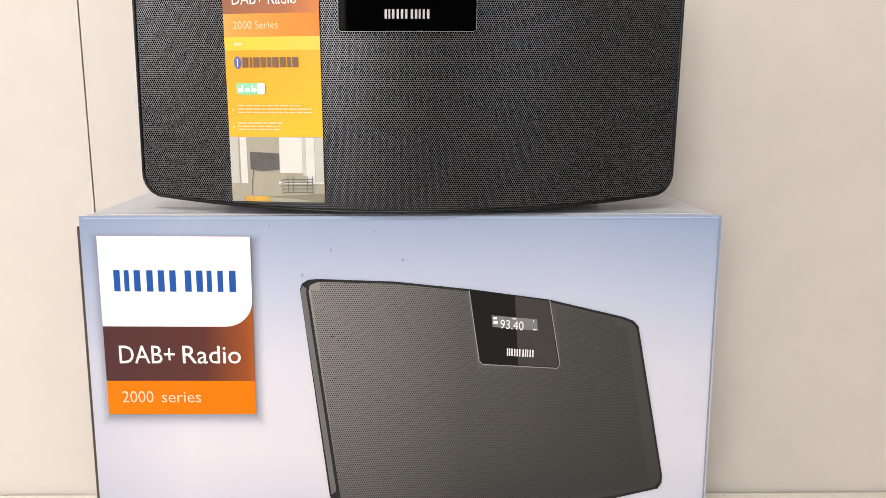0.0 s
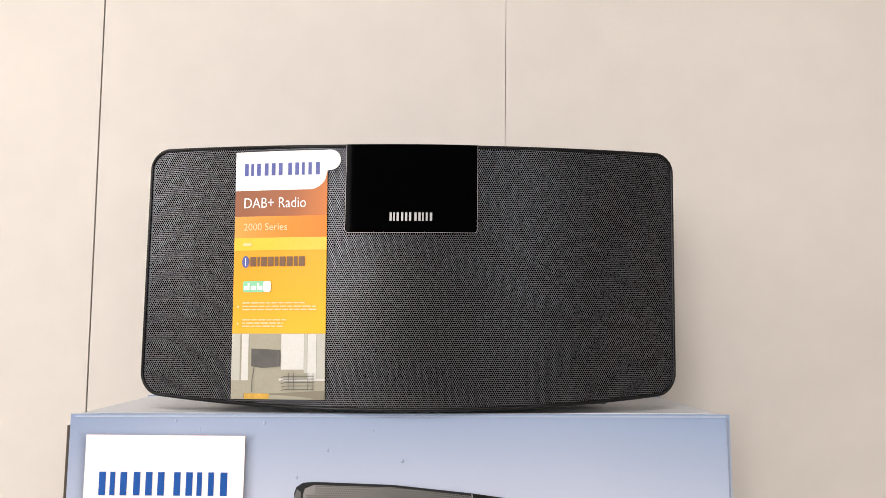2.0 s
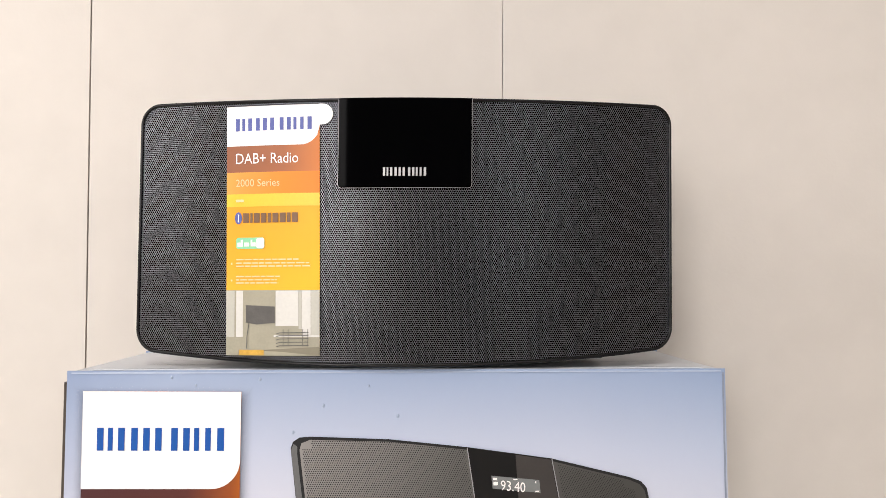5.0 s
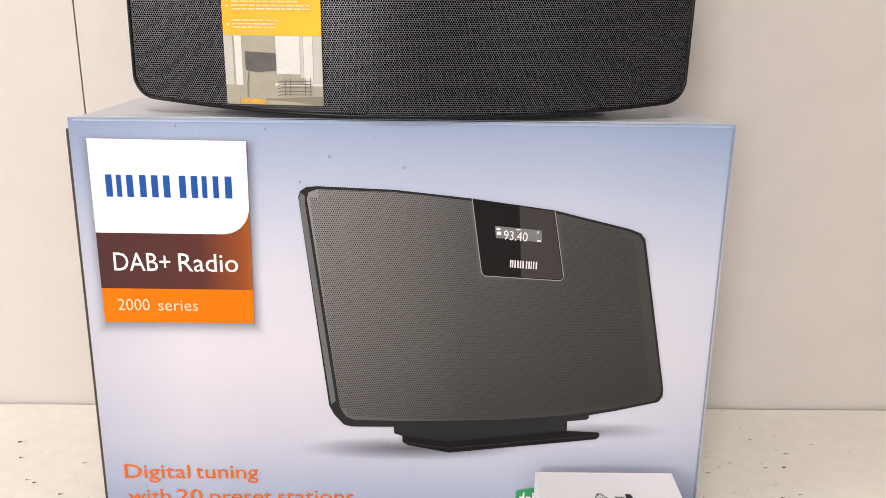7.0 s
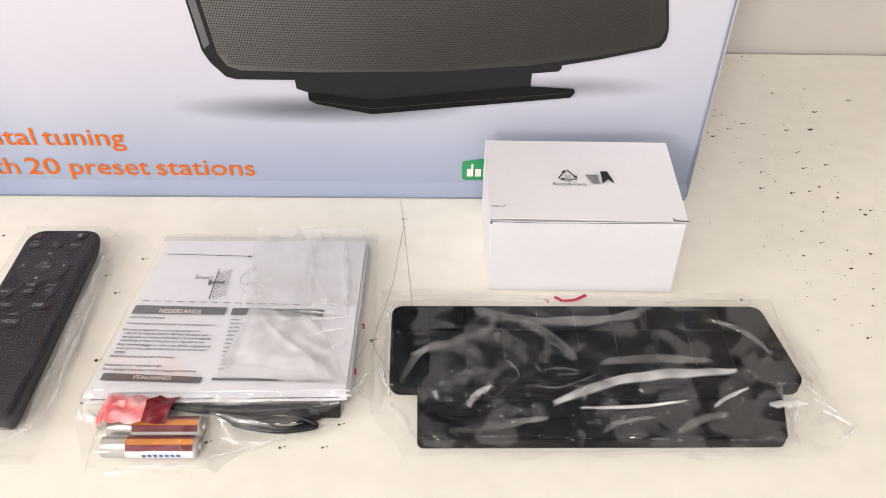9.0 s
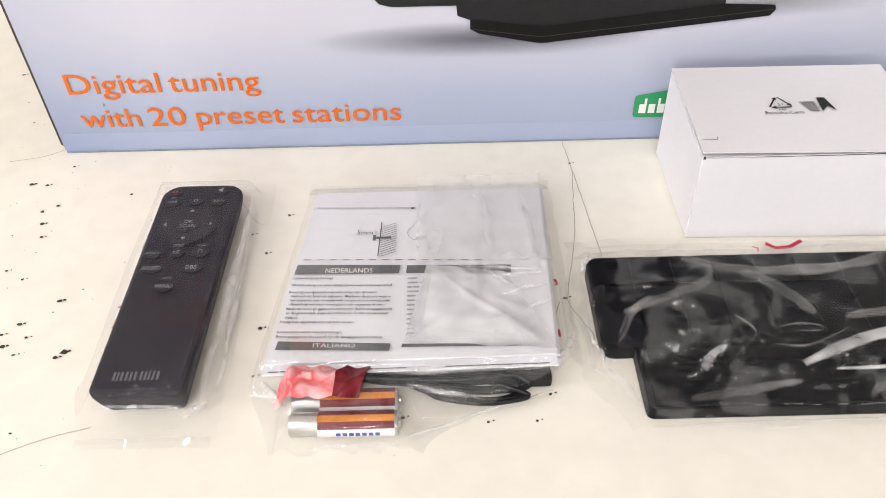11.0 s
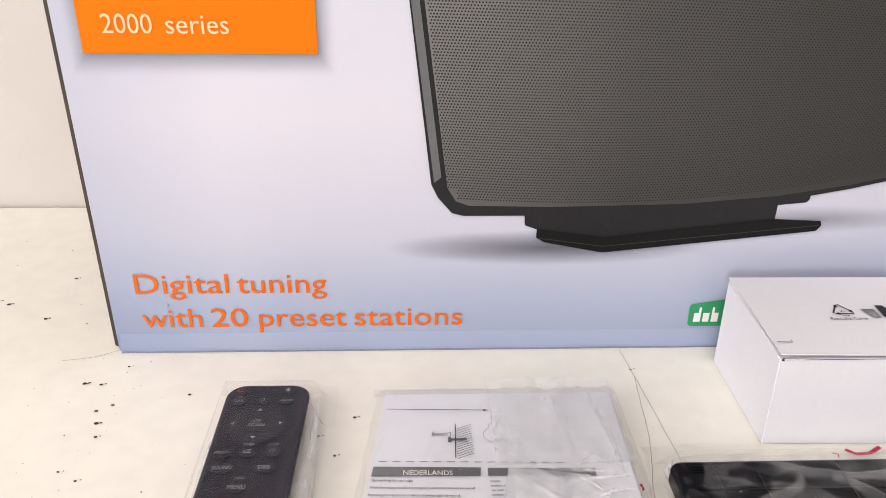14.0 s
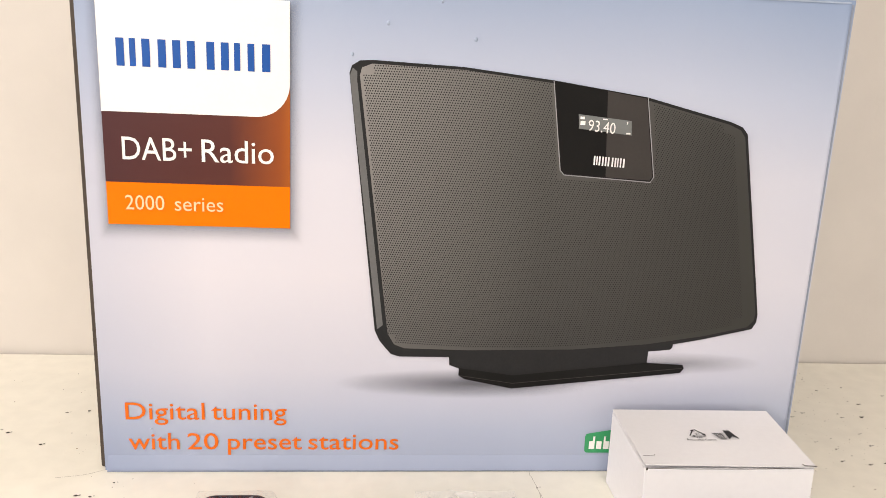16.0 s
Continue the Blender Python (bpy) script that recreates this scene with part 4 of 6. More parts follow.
tag_rect("photo_sill", 0.1458, 0.1774, 0.3475, 0.3490, 3, M_PH_LIGHT)
part("photo_radio", prism([(0.1262, 0.3698), (0.1340, 0.3695), (0.1466, 0.3688), (0.1466, 0.3575), (0.1340, 0.3562), (0.1262, 0.3575)], on_tag(4), 0), M_PH_DARK, tag)
part("photo_cord", stroke([(0.1284, 0.3570), (0.1270, 0.3480), (0.1268, 0.3395)], 0.0005, on_tag(4)), M_PH_DARK, tag)
part("photo_cabinet", prism([(0.1210, 0.3347), (0.1774, 0.3347), (0.1774, 0.3408), (0.1385, 0.3385), (0.1210, 0.3385)], on_tag(3), 0), M_PH_SILL, tag)
tag_rect("photo_drawer", 0.1215, 0.1390, 0.3347, 0.3385, 4, M_PH_WOOD)
for zz in (0.3415, 0.3438, 0.3462, 0.3485, 0.3505):
    part("photo_rack_wire", stroke([(0.1475, zz - 0.0008), (0.1500, zz), (0.1700, zz + 0.0003)], 0.00045, on_tag(5)), M_PH_DARK, tag)
for xx in (0.1525, 0.1560, 0.1660, 0.1695):
    part("photo_rack_wire", stroke([(xx, 0.3410), (xx, 0.3530)], 0.0004, on_tag(5)), M_PH_DARK, tag)

# the radio stands a little back from the carton's edge
K, EYE_AT = 1.02, Vector((0.241, -0.58, 0.39))
radio.location = EYE_AT + K * (radio.location - EYE_AT)
radio.scale = (K, K, K)

# ---------- small white box ----------
wb = thing("small_white_box", (0.389, -0.055, 0.0), "small plain white cardboard box with a tuck lid, before the carton", "box")
bm = bmesh.new()
lo = [bm.verts.new(p) for p in ((0.3378, -0.0865, 0), (0.4425, -0.0885, 0), (0.4445, -0.0175, 0), (0.3378, -0.0165, 0))]
hi = [bm.verts.new(p) for p in ((0.3352, -0.0888, 0.0525), (0.4395, -0.0898, 0.0535), (0.4440, -0.0178, 0.0540), (0.3368, -0.0168, 0.0540))]
bm.faces.new(lo), bm.faces.new(hi)
for k in range(4):
    bm.faces.new((lo[k], lo[(k + 1) % 4], hi[(k + 1) % 4], hi[k]))
bmesh.ops.bevel(bm, geom=bm.edges[:], offset=0.0006, segments=2, affect="EDGES")
part("box_body", bm, M_WHITE_CARD, wb)
# lid: slightly sprung open towards the front
bm = bmesh.new()
g = []
for j in range(9):
    v = j / 8
    row = []
    for i in range(13):
        u = i / 12
        x = (0.3368 + (0.4442 - 0.3368) * u) * (1 - v) + (0.3350 + (0.4398 - 0.3350) * u) * v
        y = (-0.0168 - 0.001 * u) * (1 - v) + (-0.0895 - 0.0012 * u) * v
        z = 0.0545 + 0.0006 * math.sin(math.pi * u) * math.sin(math.pi * v) + 0.0012 * v * (1 - u)
        row.append(bm.verts.new((x, y, z)))
    g.append(row)
for j in range(8):
    for i in range(12):
        bm.faces.new((g[j][i], g[j][i + 1], g[j + 1][i + 1], g[j + 1][i]))
r = bmesh.ops.extrude_face_region(bm, geom=bm.faces[:])
bmesh.ops.translate(bm, verts=[v for v in r["geom"] if isinstance(v, bmesh.types.BMVert)], vec=(0, 0, 0.0006))
lid = part("lid", bm, M_WHITE_CARD, wb)
TOPZ = 0.0564


def on_lid(a, b, d):
    return (a, b, TOPZ + 0.0003)


part("slot", stroke([(0.3365, -0.0800), (0.3437, -0.0805), (0.3438, -0.0785)], 0.0004, on_lid), M_CARD_GAP, wb)
part("lid_slit", stroke([(0.4320, -0.0885), (0.4322, -0.0905), (0.4398, -0.0912)], 0.0009, lambda a, b, d: (a, b, 0.0558)), M_CARD_GAP, wb)
part("lid_slit", prism([(0.3352, 0.0528), (0.3366, 0.0528), (0.3362, 0.0545), (0.3354, 0.0545)], lambda a, b, d: (a, -0.0902, b), 0), M_CARD_GAP, wb)
part("lid_seam", stroke([(0.3356, 0.0541), (0.36, 0.0534), (0.40, 0.0534), (0.4388, 0.0540)], 0.0004, lambda a, b, d: (a, -0.0901, b)), M_CARD_GAP, wb)
part("lettering", lettering("Raccolta Carta", 0.3715, 0.3900, -0.0618, -0.0594, on_lid), M_INK_BLACK, wb)
part("lettering", lettering("PAP", 0.3788, 0.3825, -0.0588, -0.0574, on_lid), M_INK_BLACK, wb)
part("lettering", lettering("21", 0.3792, 0.3818, -0.0548, -0.0528, on_lid), M_INK_BLACK, wb)
tri = [(0.3805, -0.0470), (0.3862, -0.0562), (0.3748, -0.0562)]
for k in range(3):
    a, b = Vector(tri[k]), Vector(tri[(k + 1) % 3])
    part("recycling_arrow", stroke([tuple(a.lerp(b, 0.06)), tuple(a.lerp(b, 0.72))], 0.0008, on_lid), M_INK_BLACK, wb)
    h = a.lerp(b, 0.93)
    n = (b - a).normalized()
    m0 = a.lerp(b, 0.70)
    part("recycling_arrow", prism([tuple(h), (m0.x - n.y * 0.0013, m0.y + n.x * 0.0013), (m0.x + n.y * 0.0013, m0.y - n.x * 0.0013)], on_lid, 0), M_INK_BLACK, wb)
part("bin_symbol", prism([(0.3905, -0.0520), (0.3975, -0.0520), (0.3978, -0.0600), (0.3938, -0.0600)], on_lid, 0), M_INK_GREY, wb)
for k in range(4):
    part("bin_line", stroke([(0.3912 + 0.0018 * k, -0.0524), (0.3945 + 0.0009 * k, -0.0597)], 0.0003, lambda a, b, d: (a, b, TOPZ + 0.0005)), M_WHITE_CARD, wb)
part("printed_symbol", prism([(0.3995, -0.0488), (0.4035, -0.0488), (0.4060, -0.0602), (0.4028, -0.0560), (0.3992, -0.0602)], on_lid, 0), M_INK_BLACK, wb)

# ---------- remote control ----------
remote = thing("remote_control", (0.0925, -0.122, 0.0), "slim black remote control lying in a clear plastic sleeve", "remote control")


def remote_ring(inset, z):
    pts = arc(0.1132 - 0.006, -0.1862 + 0.004, 0.004 - inset * 0.5, -90, 0, 5) + arc(0.1138 - 0.009, -0.0558 - 0.009, 0.009 - inset * 0.6, 0, 90, 7) + arc(0.0725 + 0.009, -0.0558 - 0.009, 0.009 - inset * 0.6, 90, 180, 7) + arc(0.0702 + 0.006, -0.1862 + 0.004, 0.004 - inset * 0.5, 180, 270, 5)
    cx, cy = 0.0922, -0.121
    return [(cx + (x - cx) * (1 - inset / 0.0195), cy + (y - cy) * (1 - inset / 0.064), z) for x, y in pts]


bm = bmesh.new()
rings = [[bm.verts.new(p) for p in remote_ring(i, z)] for i, z in ((0.0045, 0.0006), (0.0022, 0.0022), (0.0010, 0.007), (0.0, 0.0140), (0.0, 0.0160), (0.0006, 0.0172), (0.0016, 0.0178))]
for a, b in zip(rings, rings[1:]):
    for k in range(len(a)):
        bm.faces.new((a[k], a[(k + 1) % len(a)], b[(k + 1) % len(a)], b[k]))
bm.faces.new(rings[0]), bm.faces.new(rings[-1])
part("case", bm, M_REMOTE, remote, smooth=False)
RZ = 0.0180


def on_remote(layer):
    return lambda a, b, d: (a, b, RZ + 0.0002 * layer + d)


def key(x, y, rx, ry, name="key"):
    bm = prism([(x + rx * math.cos(radians(a)), y + ry * math.sin(radians(a))) for a in range(0, 360, 20)], on_remote(-0.5), 0.0006)
    return part(name, bm, M_REMOTE_KEY, remote)


for x, y in ((0.0795, -0.0625), (0.1030, -0.0620), (0.0800, -0.0705), (0.0918, -0.0700), (0.1032, -0.0705), (0.0797, -0.1075), (0.0910, -0.1070), (0.1022, -0.1072), (0.0905, -0.1290)):
    key(x, y, 0.0038, 0.0028)
for x in (0.0820, 0.1005):
    key(x, -0.1172, 0.0050, 0.0026)
bm = bmesh.new()
n = 36
for k in range(n):
    a, b = 2 * math.pi * k / n, 2 * math.pi * (k + 1) / n
    q = [(0.0918 + r * math.cos(t), -0.0878 + r * 0.95 * math.sin(t), RZ + h) for r, t, h in ((0.0062, a, 0.0006), (0.0062, b, 0.0006), (0.0140, b, 0.0008), (0.0140, a, 0.0008))]
    bm.faces.new([bm.verts.new(p) for p in q])
part("ring_key", bm, M_REMOTE_KEY, remote)
key(0.0918, -0.0878, 0.0056, 0.0052, "centre_key")
W1 = lambda a, b, d: (a, b, RZ + 0.0011)
for body, x0, x1, y0, y1 in (("OK", 0.0896, 0.0940, -0.0868, -0.0846), ("SCAN", 0.0880, 0.0958, -0.0900, -0.0878), ("SOUND", 0.0778, 0.0864, -0.1183, -0.1160), ("DBB", 0.0978, 0.1030, -0.1183, -0.1160),
                             ("MENU", 0.0866, 0.0944, -0.1302, -0.1277), ("INFO", 0.0890, 0.0930, -0.1246, -0.1230), ("TIMER", 0.0884, 0.0936, -0.1034, -0.1017), ("AUX IN", 0.1005, 0.1060, -0.0714, -0.0698), ("DAB", 0.0780, 0.0822, -0.0714, -0.0698), ("FM", 0.0790, 0.0812, -0.0682, -0.0668),
                             ("zZ", 0.0892, 0.0930, -0.1080, -0.1058), ("CLOCK", 0.0998, 0.1048, -0.1034, -0.1019), ("PRESET", 0.0768, 0.0828, -0.1082, -0.1066)):
    part("key_lettering", lettering(body, x0, x1, y0, y1, W1), M_KEY_INK, remote)
for pts in ([(0.0918, -0.0768), (0.0931, -0.0785), (0.0905, -0.0785)], [(0.0918, -0.0985), (0.0931, -0.0968), (0.0905, -0.0968)], [(0.0798, -0.0876), (0.0814, -0.0865), (0.0814, -0.0887)], [(0.1040, -0.0876), (0.1024, -0.0865), (0.1024, -0.0887)]):
    part("arrow_mark", prism(pts, W1, 0), M_KEY_INK, remote)
part("power_mark", stroke([(0.0795 + 0.0011 * math.cos(radians(a)), -0.0625 + 0.0011 * math.sin(radians(a))) for a in range(-230, 60, 20)], 0.0003, W1), M_RED_FILM, remote)
part("mute_mark", quads([(0.1018, 0.1028, -0.0628, -0.0614), (0.1028, 0.1040, -0.0634, -0.0608)], W1), M_KEY_INK, remote)
part("lamp_mark", stroke([(0.1022 + 0.0010 * math.cos(radians(a)), -0.1068 + 0.0010 * math.sin(radians(a))) for a in range(-60, 250, 25)], 0.0003, W1), M_KEY_INK, remote)
part("lamp_mark", stroke([(0.0918 + 0.0009 * math.cos(radians(a)), -0.0700 + 0.0012 * math.sin(radians(a))) for a in range(0, 361, 30)], 0.0003, W1), M_KEY_INK, remote)
part("wordmark", quads(bar_quads(0.0812, 0.1000, -0.1802, -0.1758), lambda a, b, d: (a, b, RZ + 0.0003)), M_WORDMARK, remote)

# sleeve of the remote
def sleeve_corner(u, v):
    wob = 0.0015 * noise.noise((v * 9, u * 2, 3.1))
    x = 0.0655 + (0.1225 - 0.0655) * u + wob + (0.004 * u if v > 0.8 else 0)
    y = -0.1985 + (-0.0415 + 0.1985) * v + 0.002 * noise.noise((u * 7, v * 2, 8.2))
    return x, y


SLEEVE_FOLDS = fold_set(41, 12, (0.07, 0.118, -0.19, -0.06), (0.03, 0.09), ((60, 82), (85, 95)), (0.0010, 0.0022), (0.0003, 0.0009))
SLEEVE_FOLDS += fold_set(42, 12, (0.112, 0.121, -0.19, -0.05), (0.02, 0.06), ((80, 98),), (0.0008, 0.0016), (0.0010, 0.0026))
SLEEVE_FOLDS += fold_set(43, 10, (0.07, 0.118, -0.198, -0.184), (0.012, 0.035), ((-25, 25), (40, 70)), (0.0008, 0.0016), (0.0010, 0.0026))


def sleeve_h(x, y, u, v):
    d = max(0.0715 - x, x - 0.1132, -0.1862 - y, y + 0.0560)
    w = 1 - sstep(0.0, 0.008, d)
    h = 0.0008 + 0.0194 * w
    fold = fold_height(SLEEVE_FOLDS, x, y) * (0.5 + 0.5 * w)
    side = 0.0025 * math.exp(-((x - 0.1165) / 0.0016) ** 2) * (0.5 + 0.5 * noise.noise((y * 40, 1, 1)))
    foot = 0.0022 * math.exp(-((y + 0.189 - 0.006 * noise.noise((x * 60, 0, 4))) / 0.0018) ** 2)
    return h + fold + side + foot


sleeve = thing("plastic_sleeve", (0.0925, -0.122, 0.0), "clear crinkled plastic sleeve round the remote control", "plastic bag")
part("film", sheet(130, 330, sleeve_corner, sleeve_h), M_FILM_REMOTE, sleeve, smooth=True)
part("sealed_end", sheet(40, 6, lambda u, v: (0.0665 + 0.055 * u, -0.2015 + 0.004 * v), lambda x, y, u, v: 0.0012 + 0.0016 * v + 0.0012 * crease(x, y, 160, 90, 3.3)), M_FILM_BAG, sleeve, "crimped end of the sleeve", smooth=True)

# the upper end is thinner and reaches a little further back
for ob in list(remote.children) + list(sleeve.children):
    top = ORIGIN[ob.name]
    for v in ob.data.vertices:
        t = max(0.0, v.co.y + top.y + 0.117) / 0.061
        v.co.y += 0.0042 * t
        v.co.z = (v.co.z + top.z) * (1 - 0.20 * min(t, 1.1)) - top.z

# ---------- bag with leaflets, cable and batteries ----------
leaf = thing("instruction_leaflet", (0.205, -0.11, 0.0), "folded white instruction leaflets in a clear bag", "leaflet")
C_TL, C_TR, C_BL, C_BR = (0.1520, -0.0565), (0.2670, -0.0565), (0.1405, -0.1695), (0.2630, -0.1675)


def page(u, v):
    """u across, v down the leaflet."""
    x = (C_TL[0] * (1 - u) + C_TR[0] * u) * (1 - v) + (C_BL[0] * (1 - u) + C_BR[0] * u) * v
    y = (C_TL[1] * (1 - u) + C_TR[1] * u) * (1 - v) + (C_BL[1] * (1 - u) + C_BR[1] * u) * v
    return x, y


def page_z(v):
    return 0.0100 + 0.0030 * v


for k, (dz, th, shift) in enumerate(((0.0, 0.0011, 0.0), (-0.0016, 0.0013, 0.0016), (-0.0034, 0.0015, -0.0012), (-0.0054, 0.0016, 0.0022))):
    bm = bmesh.new()
    g = []
    for j in range(7):
        row = []
        for i in range(9):
            x, y = page(i / 8, j / 6)
            row.append(bm.verts.new((x + shift * (0.5 + 0.5 * i / 8), y + shift * 0.4, page_z(j / 6) + dz + 0.0002 * noise.noise((i * 0.7, j * 0.6, k)))))
        g.append(row)
    for j in range(6):
        for i in range(8):
            bm.faces.new((g[j][i], g[j][i + 1], g[j + 1][i + 1], g[j + 1][i]))
    r = bmesh.ops.extrude_face_region(bm, geom=bm.faces[:])
    bmesh.ops.translate(bm, verts=[v for v in r["geom"] if isinstance(v, bmesh.types.BMVert)], vec=(0, 0, -th))
    part("folded_sheet", bm, M_PAPER if k == 0 else M_PAPER_EDGE, leaf)


def on_page(a, b, d):
    """Page measures: a, b in metres of the plan at leaflet height."""
    v = (-0.0565 - b) / 0.1125
    return (a, b, page_z(v) + 0.0006 + 0.0002)


part("title_bar", prism([(0.1478, -0.1108), (0.1962, -0.1125), (0.1955, -0.1180), (0.1468, -0.1172)], on_page, 0), M_INK_GREY, leaf, "dark printed title bar")
part("title_bar", prism([(0.1992, -0.1128), (0.2478, -0.1140), (0.2475, -0.1192), (0.1988, -0.1180)], on_page, 0), M_INK_GREY, leaf)
part("title_bar", prism([(0.1448, -0.1578), (0.1930, -0.1605), (0.1925, -0.1645), (0.1440, -0.1625)], on_page, 0), M_INK_GREY, leaf)
part("title_bar", prism([(0.1978, -0.1608), (0.2580, -0.1622), (0.2580, -0.1636), (0.1976, -0.1626)], on_page, 0), M_INK_GREY, leaf)
OP = lambda a, b, d: tuple(Vector(on_page(a, b - 0.034 * (a - 0.147), d)) + Vector((0, 0, 0.0002)))
part("lettering", lettering("NEDERLANDS", 0.1612, 0.1832, -0.1162, -0.1132, OP), M_INK_WHITE, leaf)
part("lettering", lettering("ITALIANO", 0.1600, 0.1780, -0.1614, -0.1592, OP), M_INK_WHITE, leaf)
part("lettering", lettering("5mm", 0.1745, 0.1820, -0.0895, -0.0865, OP), M_INK_BLACK, leaf)
lines = ((-0.1200, 0.0, 0.40, "Opmerking bij montage"), (-0.1245, 0.0, 0.99, "Wandmontage is alleen mogelijk aan een betonnen wand"), (-0.1290, 0.0, 0.86, "Bevestig het apparaat met schroeven aan de wand."),
         (-0.1316, 0.03, 1.0, "Gebruik dit blad als sjabloon. Markeer de plaats waar u"), (-0.1341, 0.03, 1.0, "het apparaat aan de wand wilt hangen (zie bovenstaande"), (-0.1366, 0.03, 0.95, "afbeelding) en boor twee gaten van ongeveer 6 mm."),
         (-0.1394, 0.02, 1.03, "Maak de twee pluggen en schroeven (beide meegeleverd)"), (-0.1419, 0.03, 1.0, "in de gaten vast. Laat de schroeven 5 mm uit de wand"), (-0.1443, 0.03, 0.15, "steken."),
         (-0.1472, 0.0, 0.70, "Hang het apparaat aan de schroeven."), (-0.1530, 0.0, 0.60, "Instructies voor wandmontage"), (-0.1558, 0.0, 0.99, "Boor gaatjes in de wand op de aangegeven posities."))
for y, s, e, body in lines:
    xl = 0.1470 - 0.09 * (-0.118 - y)
    part("lettering", lettering(body, xl + 0.0465 * s, xl + 0.0465 * e, y - 0.0010, y + 0.0011, OP, 0.009), M_INK_BLACK, leaf)
rects = []
for k in range(13):
    y = -0.1215 - 0.0028 * k
    x, end = 0.1996, 0.1996 + (0.0070 if k % 4 else 0.0045)
    while x < end:
        w = random.uniform(0.0016, 0.0055)
        rects.append((x, min(x + w, end), y - 0.0005, y + 0.0005))
        x += w + 0.0007
tagged(part("bar_writing", quads(rects, on_page), M_INK_PALE, leaf), kind="stuff")
under = part("lower_sheet", prism([(0.1415, -0.1600), (0.2625, -0.1600), (0.2635, -0.1718), (0.1395, -0.1735)], lambda a, b, d: (a, b, 0.0098 + d), 0.0008), M_PAPER, leaf)
rects, x = [], 0.1420
while x < 0.258:
    w = random.uniform(0.0015, 0.005)
    if not 0.196 < x < 0.214:
        rects.append((x, x + w, -0.1725, -0.1719))
    x += w + 0.0008
tagged(part("bar_writing", quads(rects, lambda a, b, d: (a, b + 0.0014 * (a - 0.14) / 0.12, 0.0109)), M_INK_GREY, leaf), kind="stuff")
part("dimension_line", stroke([(0.1530, -0.0692), (0.2030, -0.0710)], 0.0004, on_page), M_INK_BLACK, leaf)
part("dimension_arrow", prism([(0.2036, -0.0710), (0.2006, -0.0702), (0.2006, -0.0718)], on_page, 0), M_INK_BLACK, leaf)
part("dimension_line", stroke([(0.2048, -0.0680), (0.2042, -0.0790)], 0.00025, on_page), M_INK_PALE, leaf)
part("keyhole_outline", stroke([(0.2038 + 0.0046 * math.cos(radians(a)), -0.0900 + 0.0052 * math.sin(radians(a))) for a in range(112, 429, 12)] + [(0.2055, -0.0825), (0.2042, -0.0808), (0.2022, -0.0825), (0.2020, -0.0850)], 0.0004, on_page), M_INK_PALE, leaf)
part("wall_line", stroke([(0.1862, -0.0815), (0.1852, -0.1060)], 0.0005, on_page), M_INK_BLACK, leaf)
for k in range(14):
    y = -0.0838 - 0.0016 * k
    part("hatching", stroke([(0.1860, y - 0.0018), (0.1938, y + 0.0018)], 0.0003, on_page), M_INK_GREY, leaf)
part("screw_drawing", quads([(0.1835, 0.1912, -0.0938, -0.0922), (0.1822, 0.1838, -0.0950, -0.0908)], on_page), M_INK_GREY, leaf)
part("screw_drawing", stroke([(0.1824, -0.0878), (0.1836, -0.0878), (0.1836, -0.0905)], 0.0003, on_page), M_INK_BLACK, leaf)
part("dashed_line", quads([(0.1500 + 0.0062 * k, 0.1536 + 0.0062 * k, -0.1077 - 0.0002 * k, -0.1072 - 0.0002 * k) for k in range(14)], on_page), M_INK_GREY, leaf)

cable = thing("antenna_cable", (0.215, -0.172, 0.0), "bundled thin black cable under the leaflets", "cable")
for k in range(14):
    z = 0.0016 + 0.0017 * (k // 3)
    y = -0.1660 - 0.0030 * (k % 3) - 0.0006 * (k // 3)
    a, b2, c = (0.0012 * noise.noise((k * 1.3, s, 2.0)) for s in (0.1, 1.7, 3.3))
    pts = [(0.172 + 0.0022 * (k % 5), y + 0.003, z), (0.19, y + a, z + 0.0006), (0.215, y - 0.0014 + b2, z), (0.238, y - 0.001 + c, z + 0.0004), (0.2605 - 0.001 * (k % 4), y + 0.002, z)]
    part("strand", tube(spline(pts, 6), 0.0012), M_CABLE, cable, smooth=True)
part("strand", tube(spline([(0.200, -0.1745, 0.003), (0.222, -0.1795, 0.0028), (0.236, -0.1838, 0.002), (0.2435, -0.1815, 0.002), (0.2415, -0.1765, 0.003), (0.23, -0.1740, 0.004)], 8), 0.0010), M_CABLE, cable, smooth=True)
for k in range(6):
    y, z = -0.1745 - 0.0016 * k, 0.0030 + 0.0012 * (k % 3)
    part("strand", tube(spline([(0.190 + 0.004 * k, y + 0.004, z), (0.212, y - 0.001, z + 0.001), (0.232, y - 0.003 - 0.001 * (k % 2), z), (0.246 + 0.002 * (k % 3), y - 0.001, z), (0.250 - 0.002 * k, y + 0.003, z + 0.002), (0.236, y + 0.003, z + 0.002)], 8), 0.0011), M_CABLE, cable, smooth=True)
part("plug", block(0.246, 0.2605, -0.1765, -0.1705, 0.0015, 0.0078, 0.001), M_CABLE, cable)

